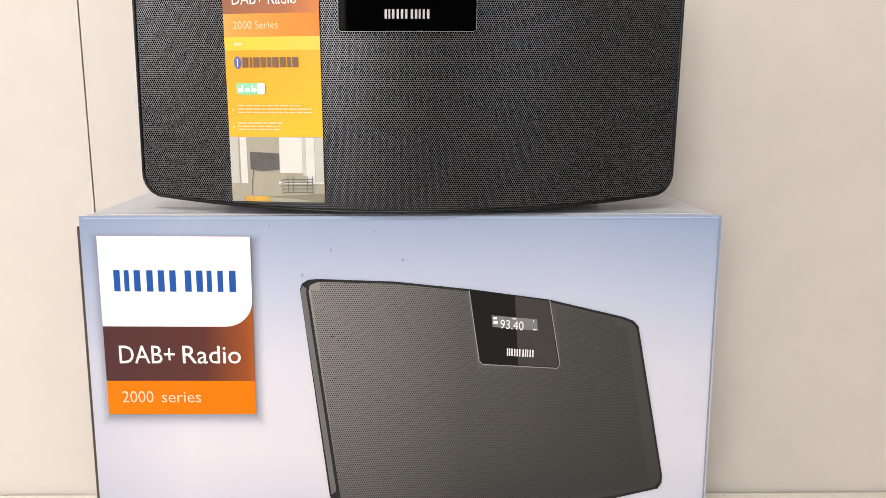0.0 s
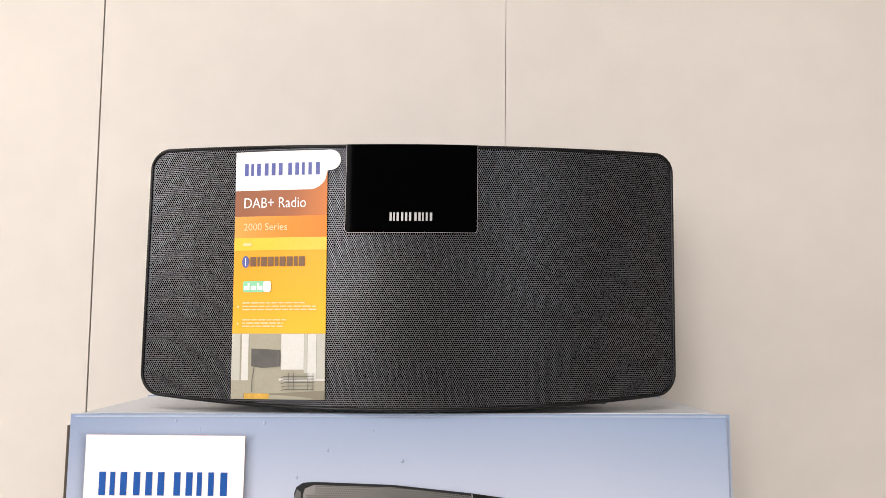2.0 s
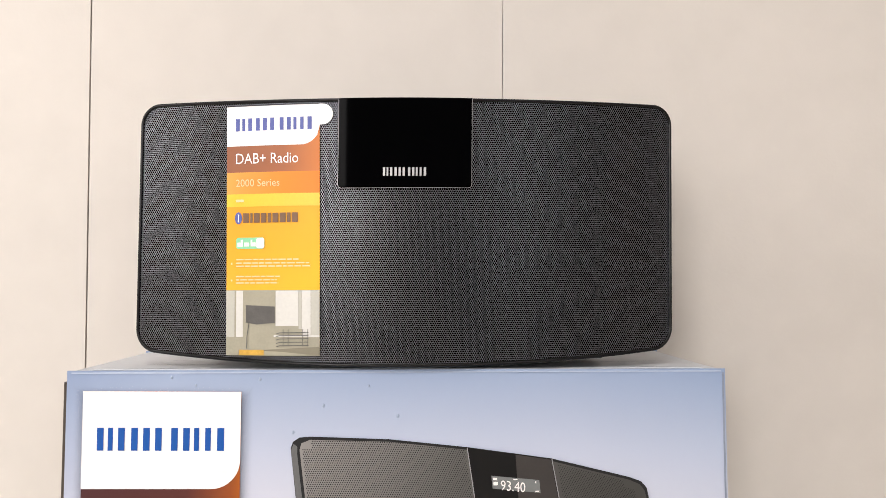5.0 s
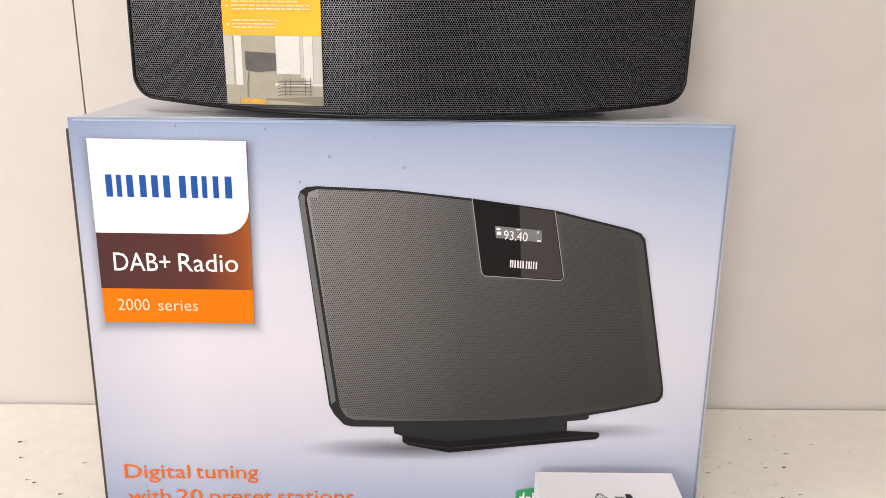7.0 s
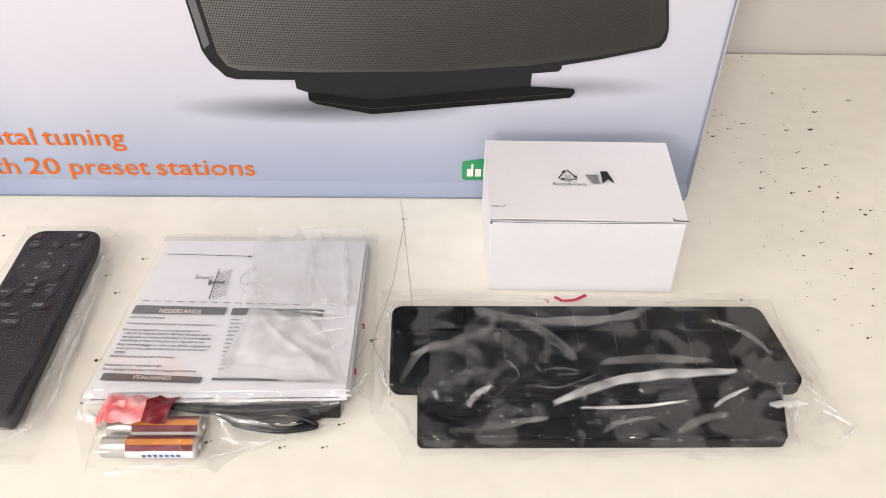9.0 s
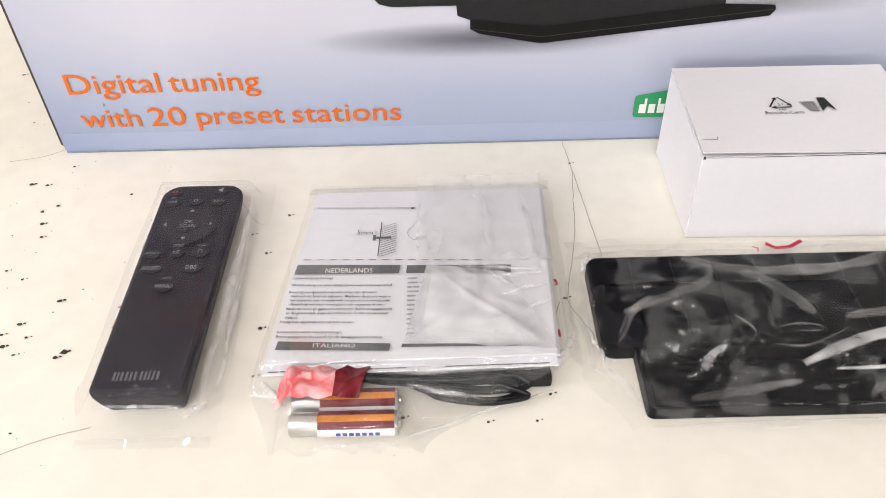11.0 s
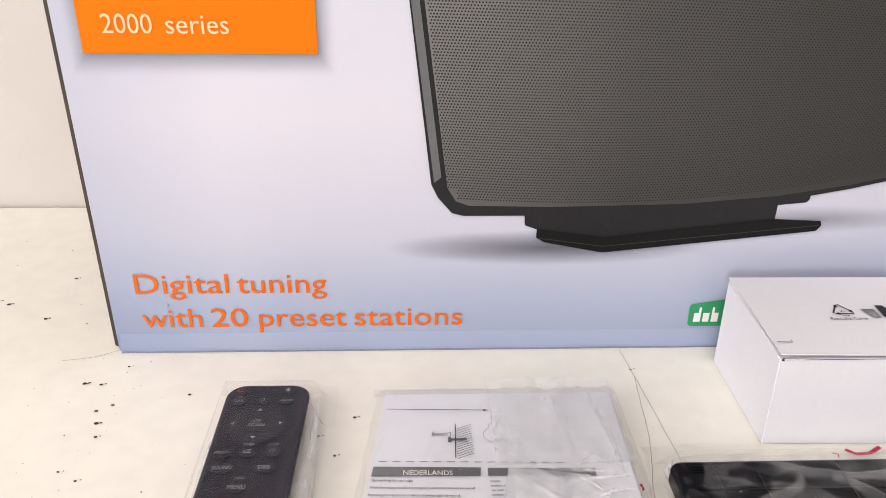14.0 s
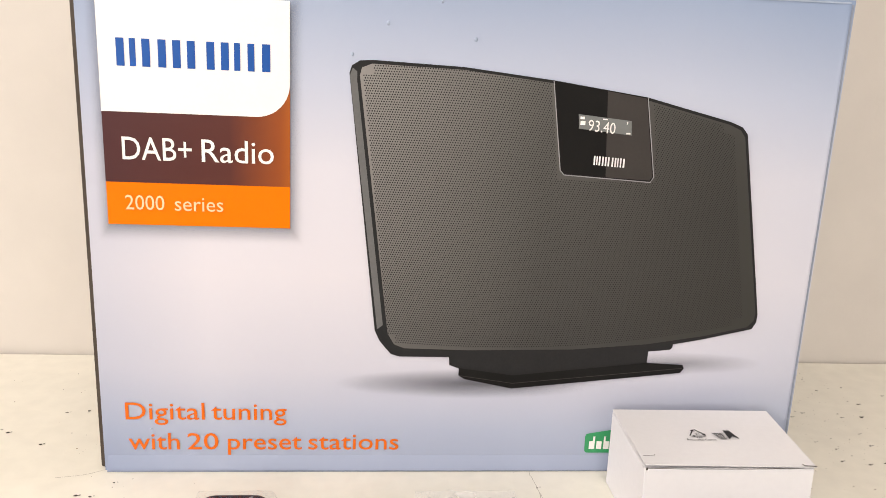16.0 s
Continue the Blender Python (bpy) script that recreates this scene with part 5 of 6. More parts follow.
pack = thing("battery_pack", (0.175, -0.188, 0.0), "two small maroon and orange batteries in shrink wrap", "batteries")
for k, (by, bz) in enumerate(((-0.1945, 0.0054), (-0.1838, 0.0054))):
    def cyl(x0, x1, r):
        bm = bmesh.new()
        n = 24
        rings = [[bm.verts.new((x, by + rr * math.cos(2 * math.pi * j / n), bz + rr * math.sin(2 * math.pi * j / n))) for j in range(n)] for x, rr in ((x0, r * 0.9), (x0 + 0.0004, r), (x1 - 0.0004, r), (x1, r * 0.9))]
        for a, b in zip(rings, rings[1:]):
            for j in range(n):
                bm.faces.new((a[j], a[(j + 1) % n], b[(j + 1) % n], b[j]))
        bm.faces.new(rings[0]), bm.faces.new(rings[-1])
        return bm
    cell = part("battery", cyl(0.1530, 0.1965, 0.0050), M_BATT_STEEL, pack, "steel cell with a printed sleeve", smooth=True)
    part("battery_sleeve", cyl(0.1645, 0.1955, 0.00515), M_BATT_RED, cell, smooth=True)

    def band(a0, a1, x0, x1, r=0.00525):
        bm = bmesh.new()
        n = 8
        rows = []
        for j in range(n + 1):
            a = radians(a0 + (a1 - a0) * j / n)
            rows.append([bm.verts.new((x, by + r * math.cos(a), bz + r * math.sin(a))) for x in (x0, x1)])
        for a, b in zip(rows, rows[1:]):
            bm.faces.new((a[0], a[1], b[1], b[0]))
        return bm
    part("orange_band", band(84, 116, 0.1645, 0.1953), M_BATT_ORANGE, cell, smooth=True)
    part("white_band", band(150, 218, 0.1645, 0.1953), M_LABEL_WHITE, cell, smooth=True)
    bm = bmesh.new()
    for q in range(7):
        x0 = 0.1720 + 0.0026 * q
        vs = [bm.verts.new((x, by + 0.0054 * math.cos(radians(a)), bz + 0.0054 * math.sin(radians(a)))) for x, a in ((x0, 168), (x0 + 0.0018, 168), (x0 + 0.0018, 190), (x0, 190))]
        bm.faces.new(vs)
    part("wordmark", bm, M_BLUE, cell)
    part("cap", cyl(0.1962, 0.1978, 0.0018), M_BATT_STEEL, cell)

# crumpled red printed wrapper tucked in the bag
wrap = thing("red_wrapper", (0.16, -0.175, 0.0), "crumpled red and pink printed film wrapper", "wrapper")
def wrapper_h(x, y, u, v):
    over = sstep(0.146, 0.153, x) * sstep(-0.1915, -0.1885, y)
    return 0.0035 + 0.0080 * over + 0.0030 * math.sin(math.pi * v) * (0.5 + 0.5 * math.sin(math.pi * u)) + 0.0016 * (1 + noise.noise((x * 150, y * 190, 1.7))) + 0.0022 * crease(x, y, 110, 50, 7.0)


bm = sheet(120, 60, lambda u, v: (0.1450 + 0.036 * u + 0.002 * noise.noise((v * 3, u * 4, 2)) + 0.004 * v, -0.1885 + 0.0155 * v + 0.003 * abs(u - 0.6) + 0.0015 * noise.noise((u * 8, 0.5, 1))), wrapper_h)
ob = part("red_film", bm, M_WRAPPER, wrap, smooth=True)
ob.data.materials.append(M_PINK_FILM)
ob.data.materials.append(M_BATT_RED)
for p in ob.data.polygons:
    s = p.center.x * 60 + p.center.y * 45
    if p.center.x > 0.012 + 0.10 * (p.center.y - 0.002):
        p.material_index = 2
    elif noise.noise((s * 2.6, p.center.y * 110, 9.3)) > 0.75 or p.center.x < -0.013 + 0.004 * noise.noise((p.center.y * 120, 0, 0)):
        p.material_index = 1

bag = thing("leaflet_bag", (0.205, -0.12, 0.0), "clear crinkled plastic bag holding leaflets, cable and batteries", "plastic bag")


def bag_corner(u, v):
    y = -0.2055 + (-0.0395 + 0.2055) * v
    left = 0.1330 + 0.013 * sstep(0.15, 0.9, v) + 0.012 * (1 - sstep(0.0, 0.2, v))
    right = 0.2765 - 0.070 * (1 - sstep(0.0, 0.26, v)) - 0.003 * v
    x = left + (right - left) * u + 0.0016 * noise.noise((u * 4, v * 11, 6.3))
    return x, y + 0.002 * noise.noise((u * 9, v * 3, 1.3))


def bag_h(x, y, u, v):
    vv = (-0.0565 - y) / 0.1125
    d = max(0.1520 - 0.0115 * min(max(vv, 0), 1) - x, x - 0.2665, -0.1690 - y, y + 0.0560)
    w = 1 - sstep(0.0, 0.010, d)
    h = 0.0008 + (page_z(min(max(vv, 0), 1)) + 0.0014) * w
    db = max(0.1520 - x, x - 0.1975, -0.2005 - y, y + 0.160)
    h = max(h, 0.0008 + 0.0118 * (1 - sstep(0.0, 0.006, db)))
    dc = max(0.1700 - x, x - 0.2610, -0.1830 - y, y + 0.160)
    h = max(h, 0.0008 + 0.0095 * (1 - sstep(0.0, 0.008, dc)))
    return h + fold_height(BAG_FOLDS, x, y) * (0.4 + 0.6 * min(1.0, h / 0.008))


BAG_FOLDS = fold_set(21, 16, (0.205, 0.27, -0.16, -0.05), (0.02, 0.07), ((70, 110), (-40, 20)), (0.0010, 0.0024), (0.0008, 0.0022))
BAG_FOLDS += fold_set(22, 26, (0.14, 0.27, -0.2, -0.165), (0.012, 0.045), ((-30, 30), (40, 140)), (0.0009, 0.0020), (0.0012, 0.0032))
BAG_FOLDS += fold_set(23, 5, (0.15, 0.2, -0.15, -0.06), (0.03, 0.08), ((60, 110),), (0.001, 0.002), (0.0003, 0.0008))
BAG_FOLDS += fold_set(24, 10, (0.262, 0.278, -0.18, -0.05), (0.015, 0.05), ((75, 105),), (0.0008, 0.0016), (0.001, 0.0025))
part("film", sheet(130, 150, bag_corner, bag_h), M_FILM_BAG, bag, smooth=True)


# milky folds of bag and sleeve; the thin ones paint in crinkle highlights
M_BAG_SHEEN = film_mat("bag_fold_sheen", 0.35, 0.07, 4.0, faded=True)
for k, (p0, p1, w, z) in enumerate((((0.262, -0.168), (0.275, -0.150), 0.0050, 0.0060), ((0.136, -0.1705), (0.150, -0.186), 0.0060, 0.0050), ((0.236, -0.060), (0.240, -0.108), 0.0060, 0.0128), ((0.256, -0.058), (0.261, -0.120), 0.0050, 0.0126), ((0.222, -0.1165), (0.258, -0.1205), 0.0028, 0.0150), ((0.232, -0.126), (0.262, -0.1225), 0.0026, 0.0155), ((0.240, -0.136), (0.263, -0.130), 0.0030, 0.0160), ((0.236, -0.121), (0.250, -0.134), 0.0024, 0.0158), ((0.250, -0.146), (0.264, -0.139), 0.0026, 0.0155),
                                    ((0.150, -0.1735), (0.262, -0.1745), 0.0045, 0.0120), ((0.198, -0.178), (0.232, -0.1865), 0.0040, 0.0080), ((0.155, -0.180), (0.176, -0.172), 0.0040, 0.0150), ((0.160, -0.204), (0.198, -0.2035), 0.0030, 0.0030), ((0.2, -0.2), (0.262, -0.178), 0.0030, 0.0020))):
    fold_strip("film_fold", p0, p1, w, z, 0.0016, M_BAG_SHEEN, bag, k + 30.0)
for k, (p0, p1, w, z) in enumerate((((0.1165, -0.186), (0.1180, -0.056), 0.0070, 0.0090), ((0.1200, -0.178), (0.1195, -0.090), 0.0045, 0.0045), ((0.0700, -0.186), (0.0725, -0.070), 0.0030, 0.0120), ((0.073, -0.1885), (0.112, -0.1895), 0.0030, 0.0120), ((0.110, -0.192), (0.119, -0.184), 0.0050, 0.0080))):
    fold_strip("film_fold", p0, p1, w, z, 0.0014, M_BAG_SHEEN, sleeve, k + 50.0)


# the bag's doubled-over milky flap on the leaflet
def flap_corner(u, v):
    a, b = (0.2085 + 0.0360 * u, -0.1140 - 0.006 * u), (0.1985 + 0.0650 * u, -0.1600 - 0.005 * u)
    return a[0] * (1 - v) + b[0] * v, a[1] * (1 - v) + b[1] * v + 0.001 * noise.noise((u * 6, v, 2))


def flap_h(x, y, u, v):
    e = min(u, 1 - u, v, 1 - v)
    return 0.0138 + 0.0045 * v * (1 - 0.4 * u) * sstep(0.0, 0.3, e) + fold_height(FLAP_FOLDS, x, y)


FLAP_FOLDS = fold_set(31, 9, (0.2, 0.262, -0.16, -0.115), (0.02, 0.06), ((-45, -20), (10, 60)), (0.0016, 0.004), (0.0004, 0.0011))
part("milky_flap", sheet(60, 50, flap_corner, flap_h), M_FILM_MILKY, bag, "milky doubled film", smooth=True)
part("milky_flap", sheet(40, 30, lambda u, v: (0.2035 + 0.064 * u, -0.1120 + 0.064 * v), lambda x, y, u, v: 0.0132 + fold_height(BAG_FOLDS, x, y) * 0.6), film_mat("hazy_double_film", 0.2, 0.1, 2.0), bag, smooth=True)
part("printed_mark", prism([(0.2672, -0.1185), (0.2690, -0.1180), (0.2695, -0.1215), (0.2680, -0.1225), (0.2686, -0.1203)], lambda a, b, d: (a, b, 0.0060), 0), M_RED_INK, bag)
part("printed_mark", prism([(0.2650, -0.1500), (0.2668, -0.1495), (0.2670, -0.1540), (0.2656, -0.1535)], lambda a, b, d: (a, b, 0.0070), 0), M_RED_INK, bag)

# ---------- black stand part in film ----------
stand = thing("radio_stand", (0.385, -0.155, 0.0), "black plastic radio stand with wall holes, wrapped in clear film", "stand")
tee = arc(0.4900 - 0.006, -0.1110 - 0.006 + 0.0, 0.006, 0, 90, 4) + arc(0.2835 + 0.006, -0.1110 - 0.006, 0.006, 90, 180, 4) + arc(0.2835 + 0.006, -0.1660 + 0.006, 0.006, 180, 270, 4) + arc(0.4920 - 0.006, -0.1660 + 0.006, 0.006, -90, 0, 4)
tee = [(x - 0.004 * sstep(-0.16, -0.11, y) if x > 0.4 else x, y) for x, y in tee]
part("back_plate", prism(tee, lambda a, b, d: (a, b, 0.0005 + d), 0.0085, 0.0012), M_STAND, stand)
foot = [(0.2975, -0.1640)] + arc(0.2975 + 0.003, -0.1970 + 0.003, 0.003, 180, 270, 3) + arc(0.4735 - 0.003, -0.1970 + 0.003, 0.003, -90, 0, 3) + [(0.4805, -0.1640)]
part("foot_plate", prism(foot, lambda a, b, d: (a, b, 0.0003 + d), 0.0082, 0.001), M_STAND, stand)
part("raised_edge", block(0.3010, 0.4760, -0.1745, -0.1690, 0.0080, 0.0120, 0.001), M_STAND, stand)
part("front_lip", block(0.3000, 0.4725, -0.1965, -0.1860, 0.0084, 0.0100, 0.0006), M_STAND, stand)
for k in range(9):
    x = 0.303 + 0.0195 * k
    part("rib", block(x, x + 0.0007, -0.1600, -0.1150, 0.0088, 0.0096), M_RIM, stand)
part("rib", block(0.292, 0.484, -0.1300, -0.1292, 0.0088, 0.0096), M_RIM, stand)
for x in (0.3270, 0.4620):
    part("screw_hole", prism([(x + 0.0032 * math.cos(radians(a)), -0.1500 + 0.0032 * math.sin(radians(a))) for a in range(0, 360, 24)], lambda a, b, d: (a, b, 0.0093 + d), 0.0002), M_CLOTH, stand)
part("bar_writing", quads([(0.2925, 0.2985, -0.1160 - 0.0016 * k, -0.1152 - 0.0016 * k) for k in range(3)], lambda a, b, d: (a, b, 0.0093)), M_CLOTH, stand)

film = thing("stand_wrapping", (0.385, -0.155, 0.0), "clear glossy plastic bag wrapped and folded round the stand", "plastic bag")


def wrap_corner(u, v):
    y = -0.2030 + (-0.0925 + 0.2030) * v + 0.0025 * noise.noise((u * 8, v * 2, 4.4))
    left = 0.2770 - 0.004 * math.sin(math.pi * v) + 0.014 * (1 - sstep(0, 0.25, v))
    right = 0.5080 - 0.020 * sstep(0.5, 1.0, v) - 0.012 * (1 - sstep(0.0, 0.12, v))
    return left + (right - left) * u + 0.002 * noise.noise((u * 3, v * 10, 7.7)), y


def wrap_h(x, y, u, v):
    d = max(0.2850 - x, x - 0.4900, -0.1670 - y, y + 0.1110)
    d2 = max(0.2980 - x, x - 0.4740, -0.1975 - y, y + 0.16)
    w = 1 - sstep(0.0, 0.007, min(d, d2))
    h = 0.0010 + 0.0100 * w
    h += 0.0035 * math.exp(-((y + 0.1715) / 0.004) ** 2) * w
    # creased film: broad facets everywhere, tight ones where it is bunched up
    bunch = max(math.exp(-((x - 0.335) / 0.035) ** 2 - ((y + 0.172) / 0.020) ** 2), math.exp(-((x - 0.475) / 0.022) ** 2 - ((y + 0.165) / 0.030) ** 2), 0.45 * math.exp(-((y + 0.180) / 0.016) ** 2))
    broad = abs(noise.noise((x * 26 + y * 9, y * 40, 3.0))) * 0.0040 + abs(noise.noise((x * 60 - y * 30, y * 75, 8.0))) * 0.0018
    tight = abs(noise.noise((x * 130 + y * 60, y * 150, 5.0))) * 0.0085
    return h + (broad + bunch * tight + fold_height(WRAP_FOLDS, x, y)) * (0.4 + 0.6 * w)


WRAP_FOLDS = fold_set(5, 12, (0.285, 0.485, -0.2, -0.135), (0.03, 0.08), ((-10, 30), (40, 80)), (0.0022, 0.0045), (0.0012, 0.0030),
                      ((0.352, -0.1895, 0.462, -0.1700, 0.0035, 0.0060), (0.345, -0.196, 0.440, -0.181, 0.0026, 0.0040), (0.300, -0.146, 0.345, -0.120, 0.0034, 0.0030), (0.398, -0.150, 0.420, -0.118, 0.0036, 0.0026),
                       (0.312, -0.182, 0.338, -0.158, 0.0026, 0.0050), (0.440, -0.192, 0.470, -0.160, 0.0026, 0.0045)))
WRAP_FOLDS += fold_set(11, 14, (0.478, 0.508, -0.2, -0.13), (0.01, 0.03), ((-80, 80),), (0.0008, 0.0018), (0.0015, 0.0035))
WRAP_FOLDS += fold_set(12, 10, (0.274, 0.292, -0.2, -0.12), (0.01, 0.035), ((20, 100),), (0.0008, 0.0018), (0.0012, 0.003))
part("film", sheet(330, 170, wrap_corner, wrap_h), film_mat("stand_film", 0.010, 0.03, 2.0, slack_sheen=(0.0, 0.06)), film, smooth=True)
# milky film for folds; the whiteness also stands in for highlights on them
M_FOLD_GLINT = film_mat("doubled_film_glint", 0.5, 0.07, 4.0, faded=True)
M_FOLD_SHEEN = film_mat("slack_film_sheen", 0.13, 0.08, 4.0, faded=True)
M_BAND = film_mat("doubled_film_highlight", 0.58, 0.06, 5.0, faded=True)


def on_wrap(cx, cy):
    """Place on the wrapped stand: cx from 0 to 1 along it, cy from 0 to 1 towards its front."""
    return 0.285 + 0.207 * cx, -0.1165 - 0.0850 * cy


# bands laid where the wrapping shines, their brightness put into the colour
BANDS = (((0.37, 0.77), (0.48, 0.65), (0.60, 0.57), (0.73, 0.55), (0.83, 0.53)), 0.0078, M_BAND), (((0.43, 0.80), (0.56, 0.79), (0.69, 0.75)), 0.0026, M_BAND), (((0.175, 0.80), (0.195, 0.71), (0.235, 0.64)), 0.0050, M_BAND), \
    (((0.87, 0.78), (0.92, 0.77), (0.965, 0.765)), 0.0060, M_FOLD_GLINT), (((0.74, 0.80), (0.78, 0.73), (0.84, 0.66)), 0.0030, M_FOLD_GLINT), (((0.04, 0.42), (0.13, 0.32), (0.225, 0.23), (0.26, 0.10)), 0.0065, M_FOLD_SHEEN), \
    (((0.32, 0.14), (0.37, 0.22), (0.42, 0.36), (0.44, 0.46)), 0.0085, M_FOLD_SHEEN), (((0.20, 0.03), (0.31, 0.12), (0.47, 0.14), (0.60, 0.09), (0.67, 0.0)), 0.0080, M_FOLD_SHEEN), (((0.02, 0.62), (0.06, 0.42), (0.11, 0.30)), 0.0045, M_FOLD_SHEEN), \
    (((0.13, 0.95), (0.22, 0.92), (0.36, 0.86)), 0.0060, M_FOLD_SHEEN), (((0.64, 0.97), (0.70, 0.88), (0.77, 0.84)), 0.0060, M_FOLD_SHEEN), (((0.47, 0.97), (0.51, 0.90), (0.60, 0.86)), 0.0040, M_FOLD_SHEEN), \
    (((0.80, 0.12), (0.88, 0.22), (0.93, 0.40)), 0.0050, M_FOLD_SHEEN), (((0.50, 0.47), (0.64, 0.44), (0.78, 0.46)), 0.0070, M_FOLD_SHEEN)
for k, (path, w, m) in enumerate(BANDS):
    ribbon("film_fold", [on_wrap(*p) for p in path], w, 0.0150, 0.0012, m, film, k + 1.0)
# thin pale curls painted as glints along the creases
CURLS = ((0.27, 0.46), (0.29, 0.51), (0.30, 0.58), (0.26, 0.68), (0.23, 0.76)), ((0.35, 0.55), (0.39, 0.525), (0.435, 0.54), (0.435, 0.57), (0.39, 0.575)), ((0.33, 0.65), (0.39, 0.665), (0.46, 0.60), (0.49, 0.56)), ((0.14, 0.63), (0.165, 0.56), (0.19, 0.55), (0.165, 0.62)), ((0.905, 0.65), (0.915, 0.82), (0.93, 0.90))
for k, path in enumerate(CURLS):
    ribbon("film_curl", [on_wrap(*p) for p in path], 0.0012, 0.0158, 0.0012, M_FOLD_SHEEN, film, k + 31.0)
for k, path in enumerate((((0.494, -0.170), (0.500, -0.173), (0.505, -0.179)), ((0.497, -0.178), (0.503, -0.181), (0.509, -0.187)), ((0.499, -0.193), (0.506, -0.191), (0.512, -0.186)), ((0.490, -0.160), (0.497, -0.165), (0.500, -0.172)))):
    ribbon("film_curl", path, 0.0022, 0.0030, 0.0018, M_BAND if k % 2 else M_FOLD_GLINT, film, k + 51.0)
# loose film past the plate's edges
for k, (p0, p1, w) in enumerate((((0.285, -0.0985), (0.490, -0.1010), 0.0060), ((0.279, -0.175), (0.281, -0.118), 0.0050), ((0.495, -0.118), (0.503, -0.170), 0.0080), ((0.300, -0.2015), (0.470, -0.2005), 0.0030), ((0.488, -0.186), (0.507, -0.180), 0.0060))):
    fold_strip("film_fold", p0, p1, w, 0.0028, 0.0018, M_FOLD_SHEEN, film, k + 140.0)
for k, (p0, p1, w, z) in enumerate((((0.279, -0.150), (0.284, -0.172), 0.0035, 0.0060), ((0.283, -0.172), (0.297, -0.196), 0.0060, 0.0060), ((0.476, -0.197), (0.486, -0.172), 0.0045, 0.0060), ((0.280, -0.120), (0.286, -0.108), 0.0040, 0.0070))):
    fold_strip("film_fold", p0, p1, w, z, 0.0020, M_FOLD_SHEEN if k == 1 else M_FOLD_GLINT, film, k + 170.0)
part("printed_mark", stroke([(0.374, -0.1005), (0.378, -0.1038), (0.385, -0.1032), (0.392, -0.0990)], 0.0021, lambda a, b, d: (a, b, 0.0050)), M_RED_INK, film, "dark red printed mark")
part("printed_mark", stroke([(0.368, -0.1005), (0.3705, -0.1015), (0.3700, -0.1035)], 0.0007, lambda a, b, d: (a, b, 0.0030)), M_RED_INK, film)

stand.location.y += 0.0038
film.location.y += 0.0038

# ---------- chips, specks and cracks in the table's paint ----------
def chip(bm, x, y, r, seed, zz=0.0003):
    n = 7
    vs = []
    for k in range(n):
        a = 2 * math.pi * k / n
        rr = r * (0.65 + 0.55 * noise.noise((seed * 3.7 + k * 1.9, seed, 0.3)) + 0.25)
        vs.append(bm.verts.new((x + rr * 1.25 * math.cos(a), y + rr * math.sin(a), zz)))
    bm.faces.new(vs)


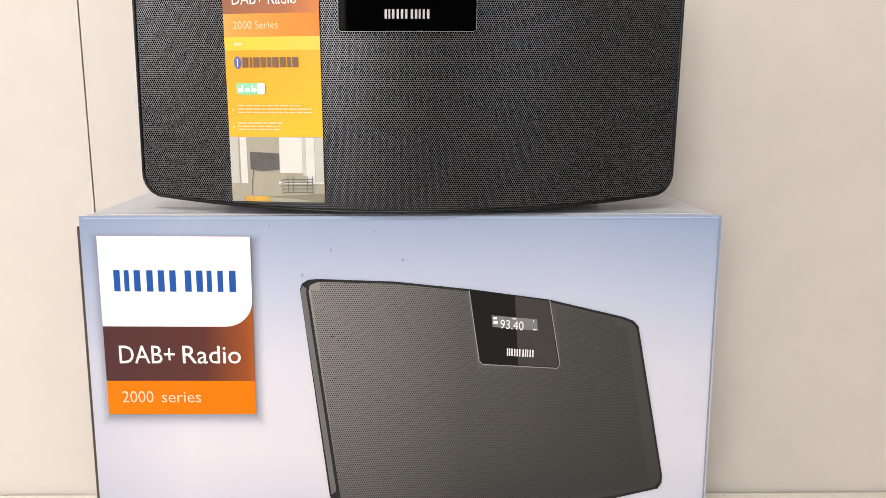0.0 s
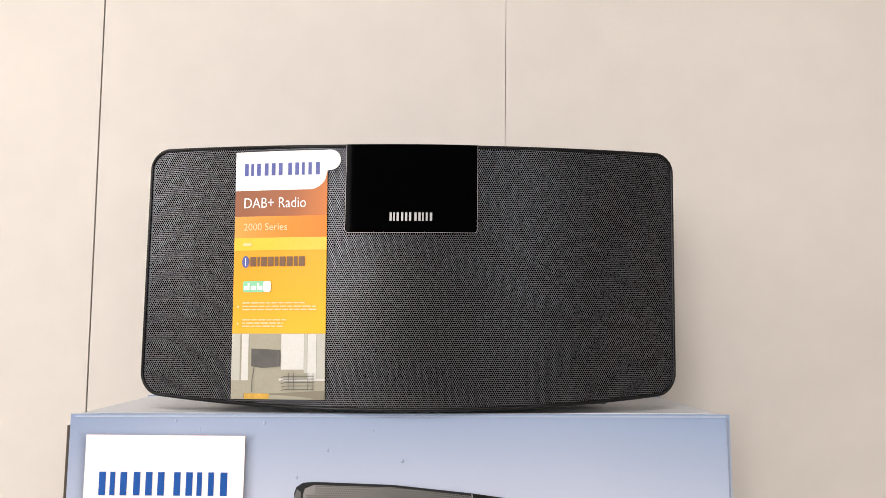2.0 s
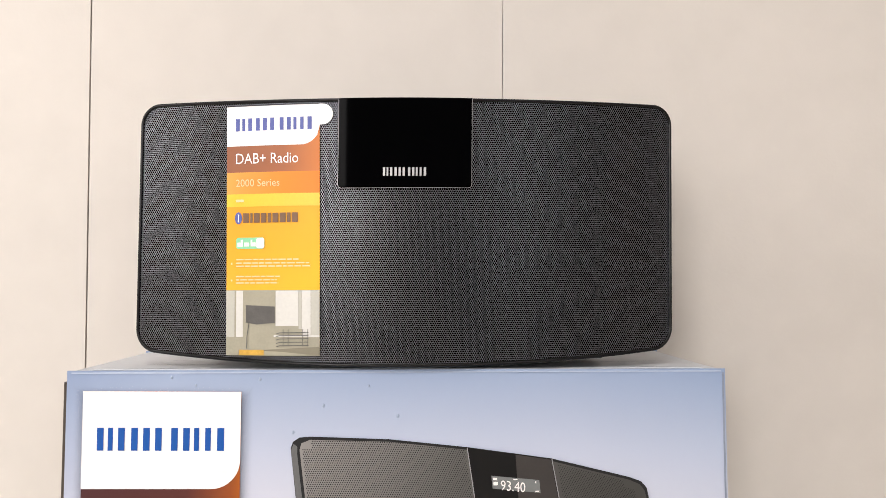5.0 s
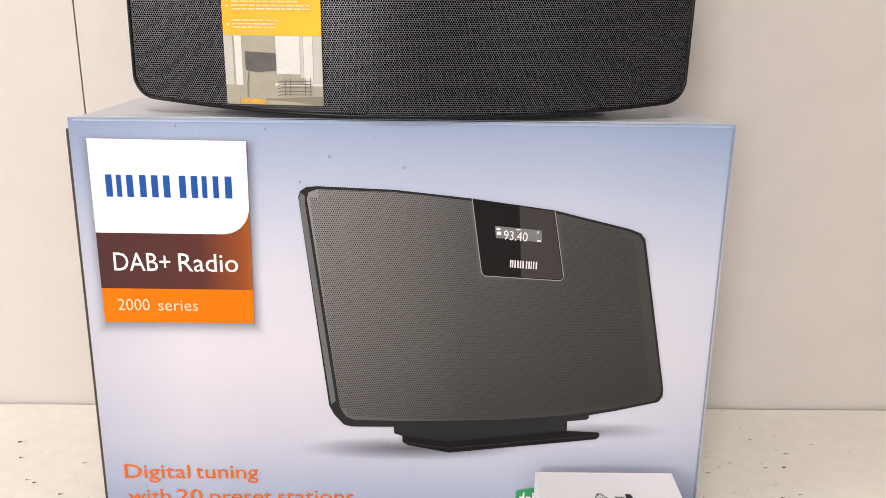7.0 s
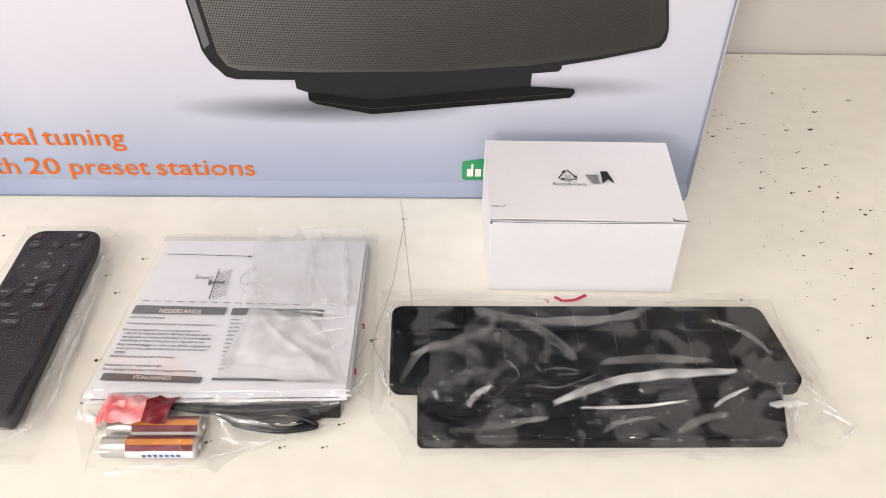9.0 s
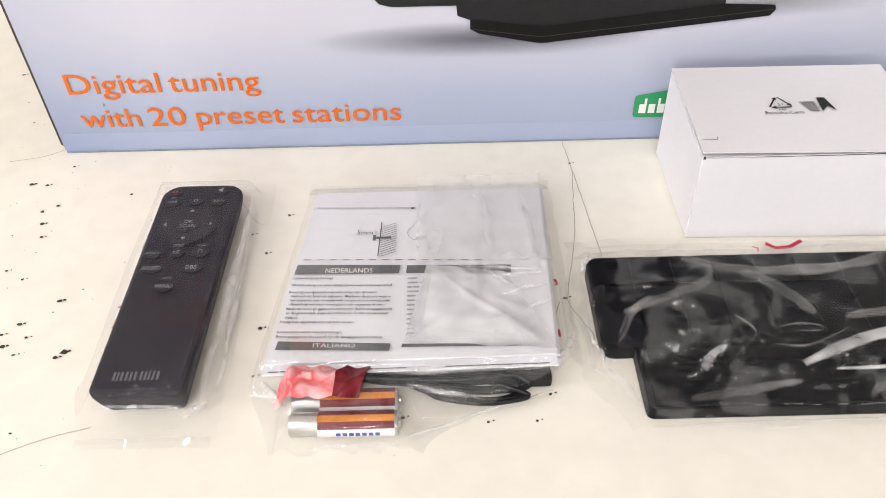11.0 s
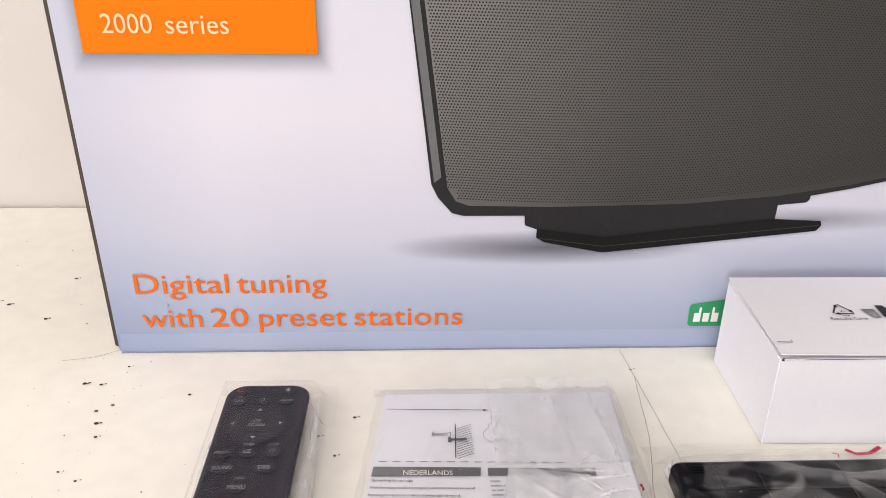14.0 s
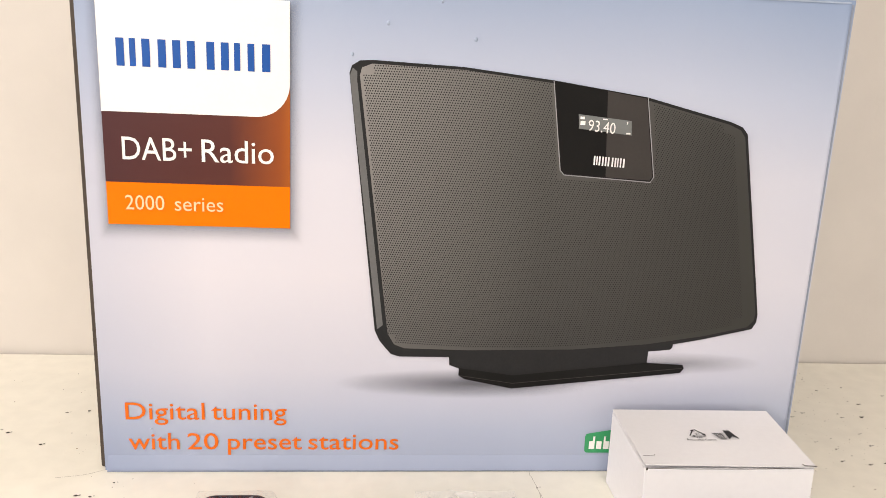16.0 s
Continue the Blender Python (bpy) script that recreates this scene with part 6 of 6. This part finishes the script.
for k, (x, y, r) in enumerate(((0.034, -0.119, 0.0016), (-0.010, -0.031, 0.0015), (-0.056, 0.034, 0.0014), (0.007, -0.064, 0.0014), (0.046, -0.150, 0.0020), (0.043, -0.153, 0.0014), (0.128, -0.090, 0.0011), (0.119, -0.076, 0.0009), (0.001, -0.098, 0.0008), (0.011, -0.104, 0.0009),
                               (-0.055, 0.083, 0.0012), (0.024, -0.151, 0.0010), (0.003, -0.131, 0.0008), (0.133, -0.166, 0.0009), (0.524, 0.081, 0.0011), (0.510, 0.071, 0.0015), (0.532, 0.028, 0.0010), (0.545, 0.005, 0.0013), (0.521, 0.039, 0.0008), (0.558, 0.007, 0.0012), (0.630, 0.122, 0.0012),
                               (0.518, 0.098, 0.0010), (0.597, 0.105, 0.0016), (0.567, 0.080, 0.0013), (0.591, -0.013, 0.0010), (0.543, -0.123, 0.0009), (0.526, 0.010, 0.0013), (0.585, 0.081, 0.0019), (0.661, 0.109, 0.0010), (-0.129, 0.119, 0.0017), (-0.085, 0.051, 0.0018), (-0.093, 0.055, 0.0012), (-0.115, 0.091, 0.0014), (0.233, -0.192, 0.0009), (0.009, -0.016, 0.0009), (-0.001, -0.032, 0.0012), (0.017, -0.146, 0.0014), (0.014, -0.139, 0.0010), (0.010, -0.074, 0.0010), (0.136, -0.062, 0.0011), (0.132, -0.139, 0.0012), (0.026, -0.141, 0.0009),
                               (0.020, -0.133, 0.0012), (0.253, -0.192, 0.0008), (0.198, -0.189, 0.0011), (0.260, -0.179, 0.0009), (0.563, 0.033, 0.0013), (0.580, 0.037, 0.0011), (0.537, 0.088, 0.0011), (0.538, -0.034, 0.0010), (0.546, -0.045, 0.0009), (0.565, 0.052, 0.0010), (0.273, -0.125, 0.0012), (0.288, -0.024, 0.0009))):
    bm = bmesh.new()
    chip(bm, x, y, r * 0.8, k + 1)
    chip(bm, x + 0.0022, y + 0.0006, r * 0.45, k + 60)
    part("paint_chip", bm, M_CHIP, table)
bm, bm2 = bmesh.new(), bmesh.new()
for k in range(520):
    zone = random.random()
    if zone < 0.36:
        x, y = random.gauss(0.0, 0.04), random.uniform(-0.21, 0.19)
        x = min(x, 0.064)
    elif zone < 0.88:
        x, y = random.gauss(0.548, 0.035), random.uniform(-0.12, 0.19)
        x = max(x, 0.482)
    else:
        x, y = random.uniform(-0.3, 0.75), random.uniform(-0.22, 0.19)
    if -0.012 < x < 0.478 and y > -0.004:
        continue
    chip(bm if random.random() < 0.6 else bm2, x, y, min(0.0011, random.expovariate(1 / 0.00018) + 0.00012), k + 200)
tagged(part("paint_specks", bm, M_CHIP, table), kind="stuff")
tagged(part("brown_specks", bm2, M_RUST, table), kind="stuff")


def crack(pts, w):
    out = []
    for p in spline([(a, b, 0.0) for a, b in pts], 10):
        out.append((p.x + 0.0006 * noise.noise((p.x * 300, p.y * 300, 1)), p.y))
    part("hairline_crack", stroke(out, w, lambda a, b, d: (a, b, 0.00035)), M_CRACK, table)


crack([(0.286, -0.004), (0.288, -0.024), (0.291, -0.058), (0.294, -0.093), (0.2965, -0.112)], 0.0003)
crack([(0.2885, -0.030), (0.286, -0.055), (0.283, -0.083), (0.277, -0.110), (0.2735, -0.126)], 0.0003)
crack([(0.2735, -0.126), (0.276, -0.133), (0.281, -0.144), (0.287, -0.156)], 0.0003)
crack([(0.270, -0.127), (0.266, -0.138), (0.260, -0.150)], 0.0003)
crack([(-0.03, -0.01), (-0.012, -0.006), (0.0, 0.001)], 0.0003)
crack([(0.02, -0.21), (0.05, -0.196), (0.07, -0.19)], 0.0003)
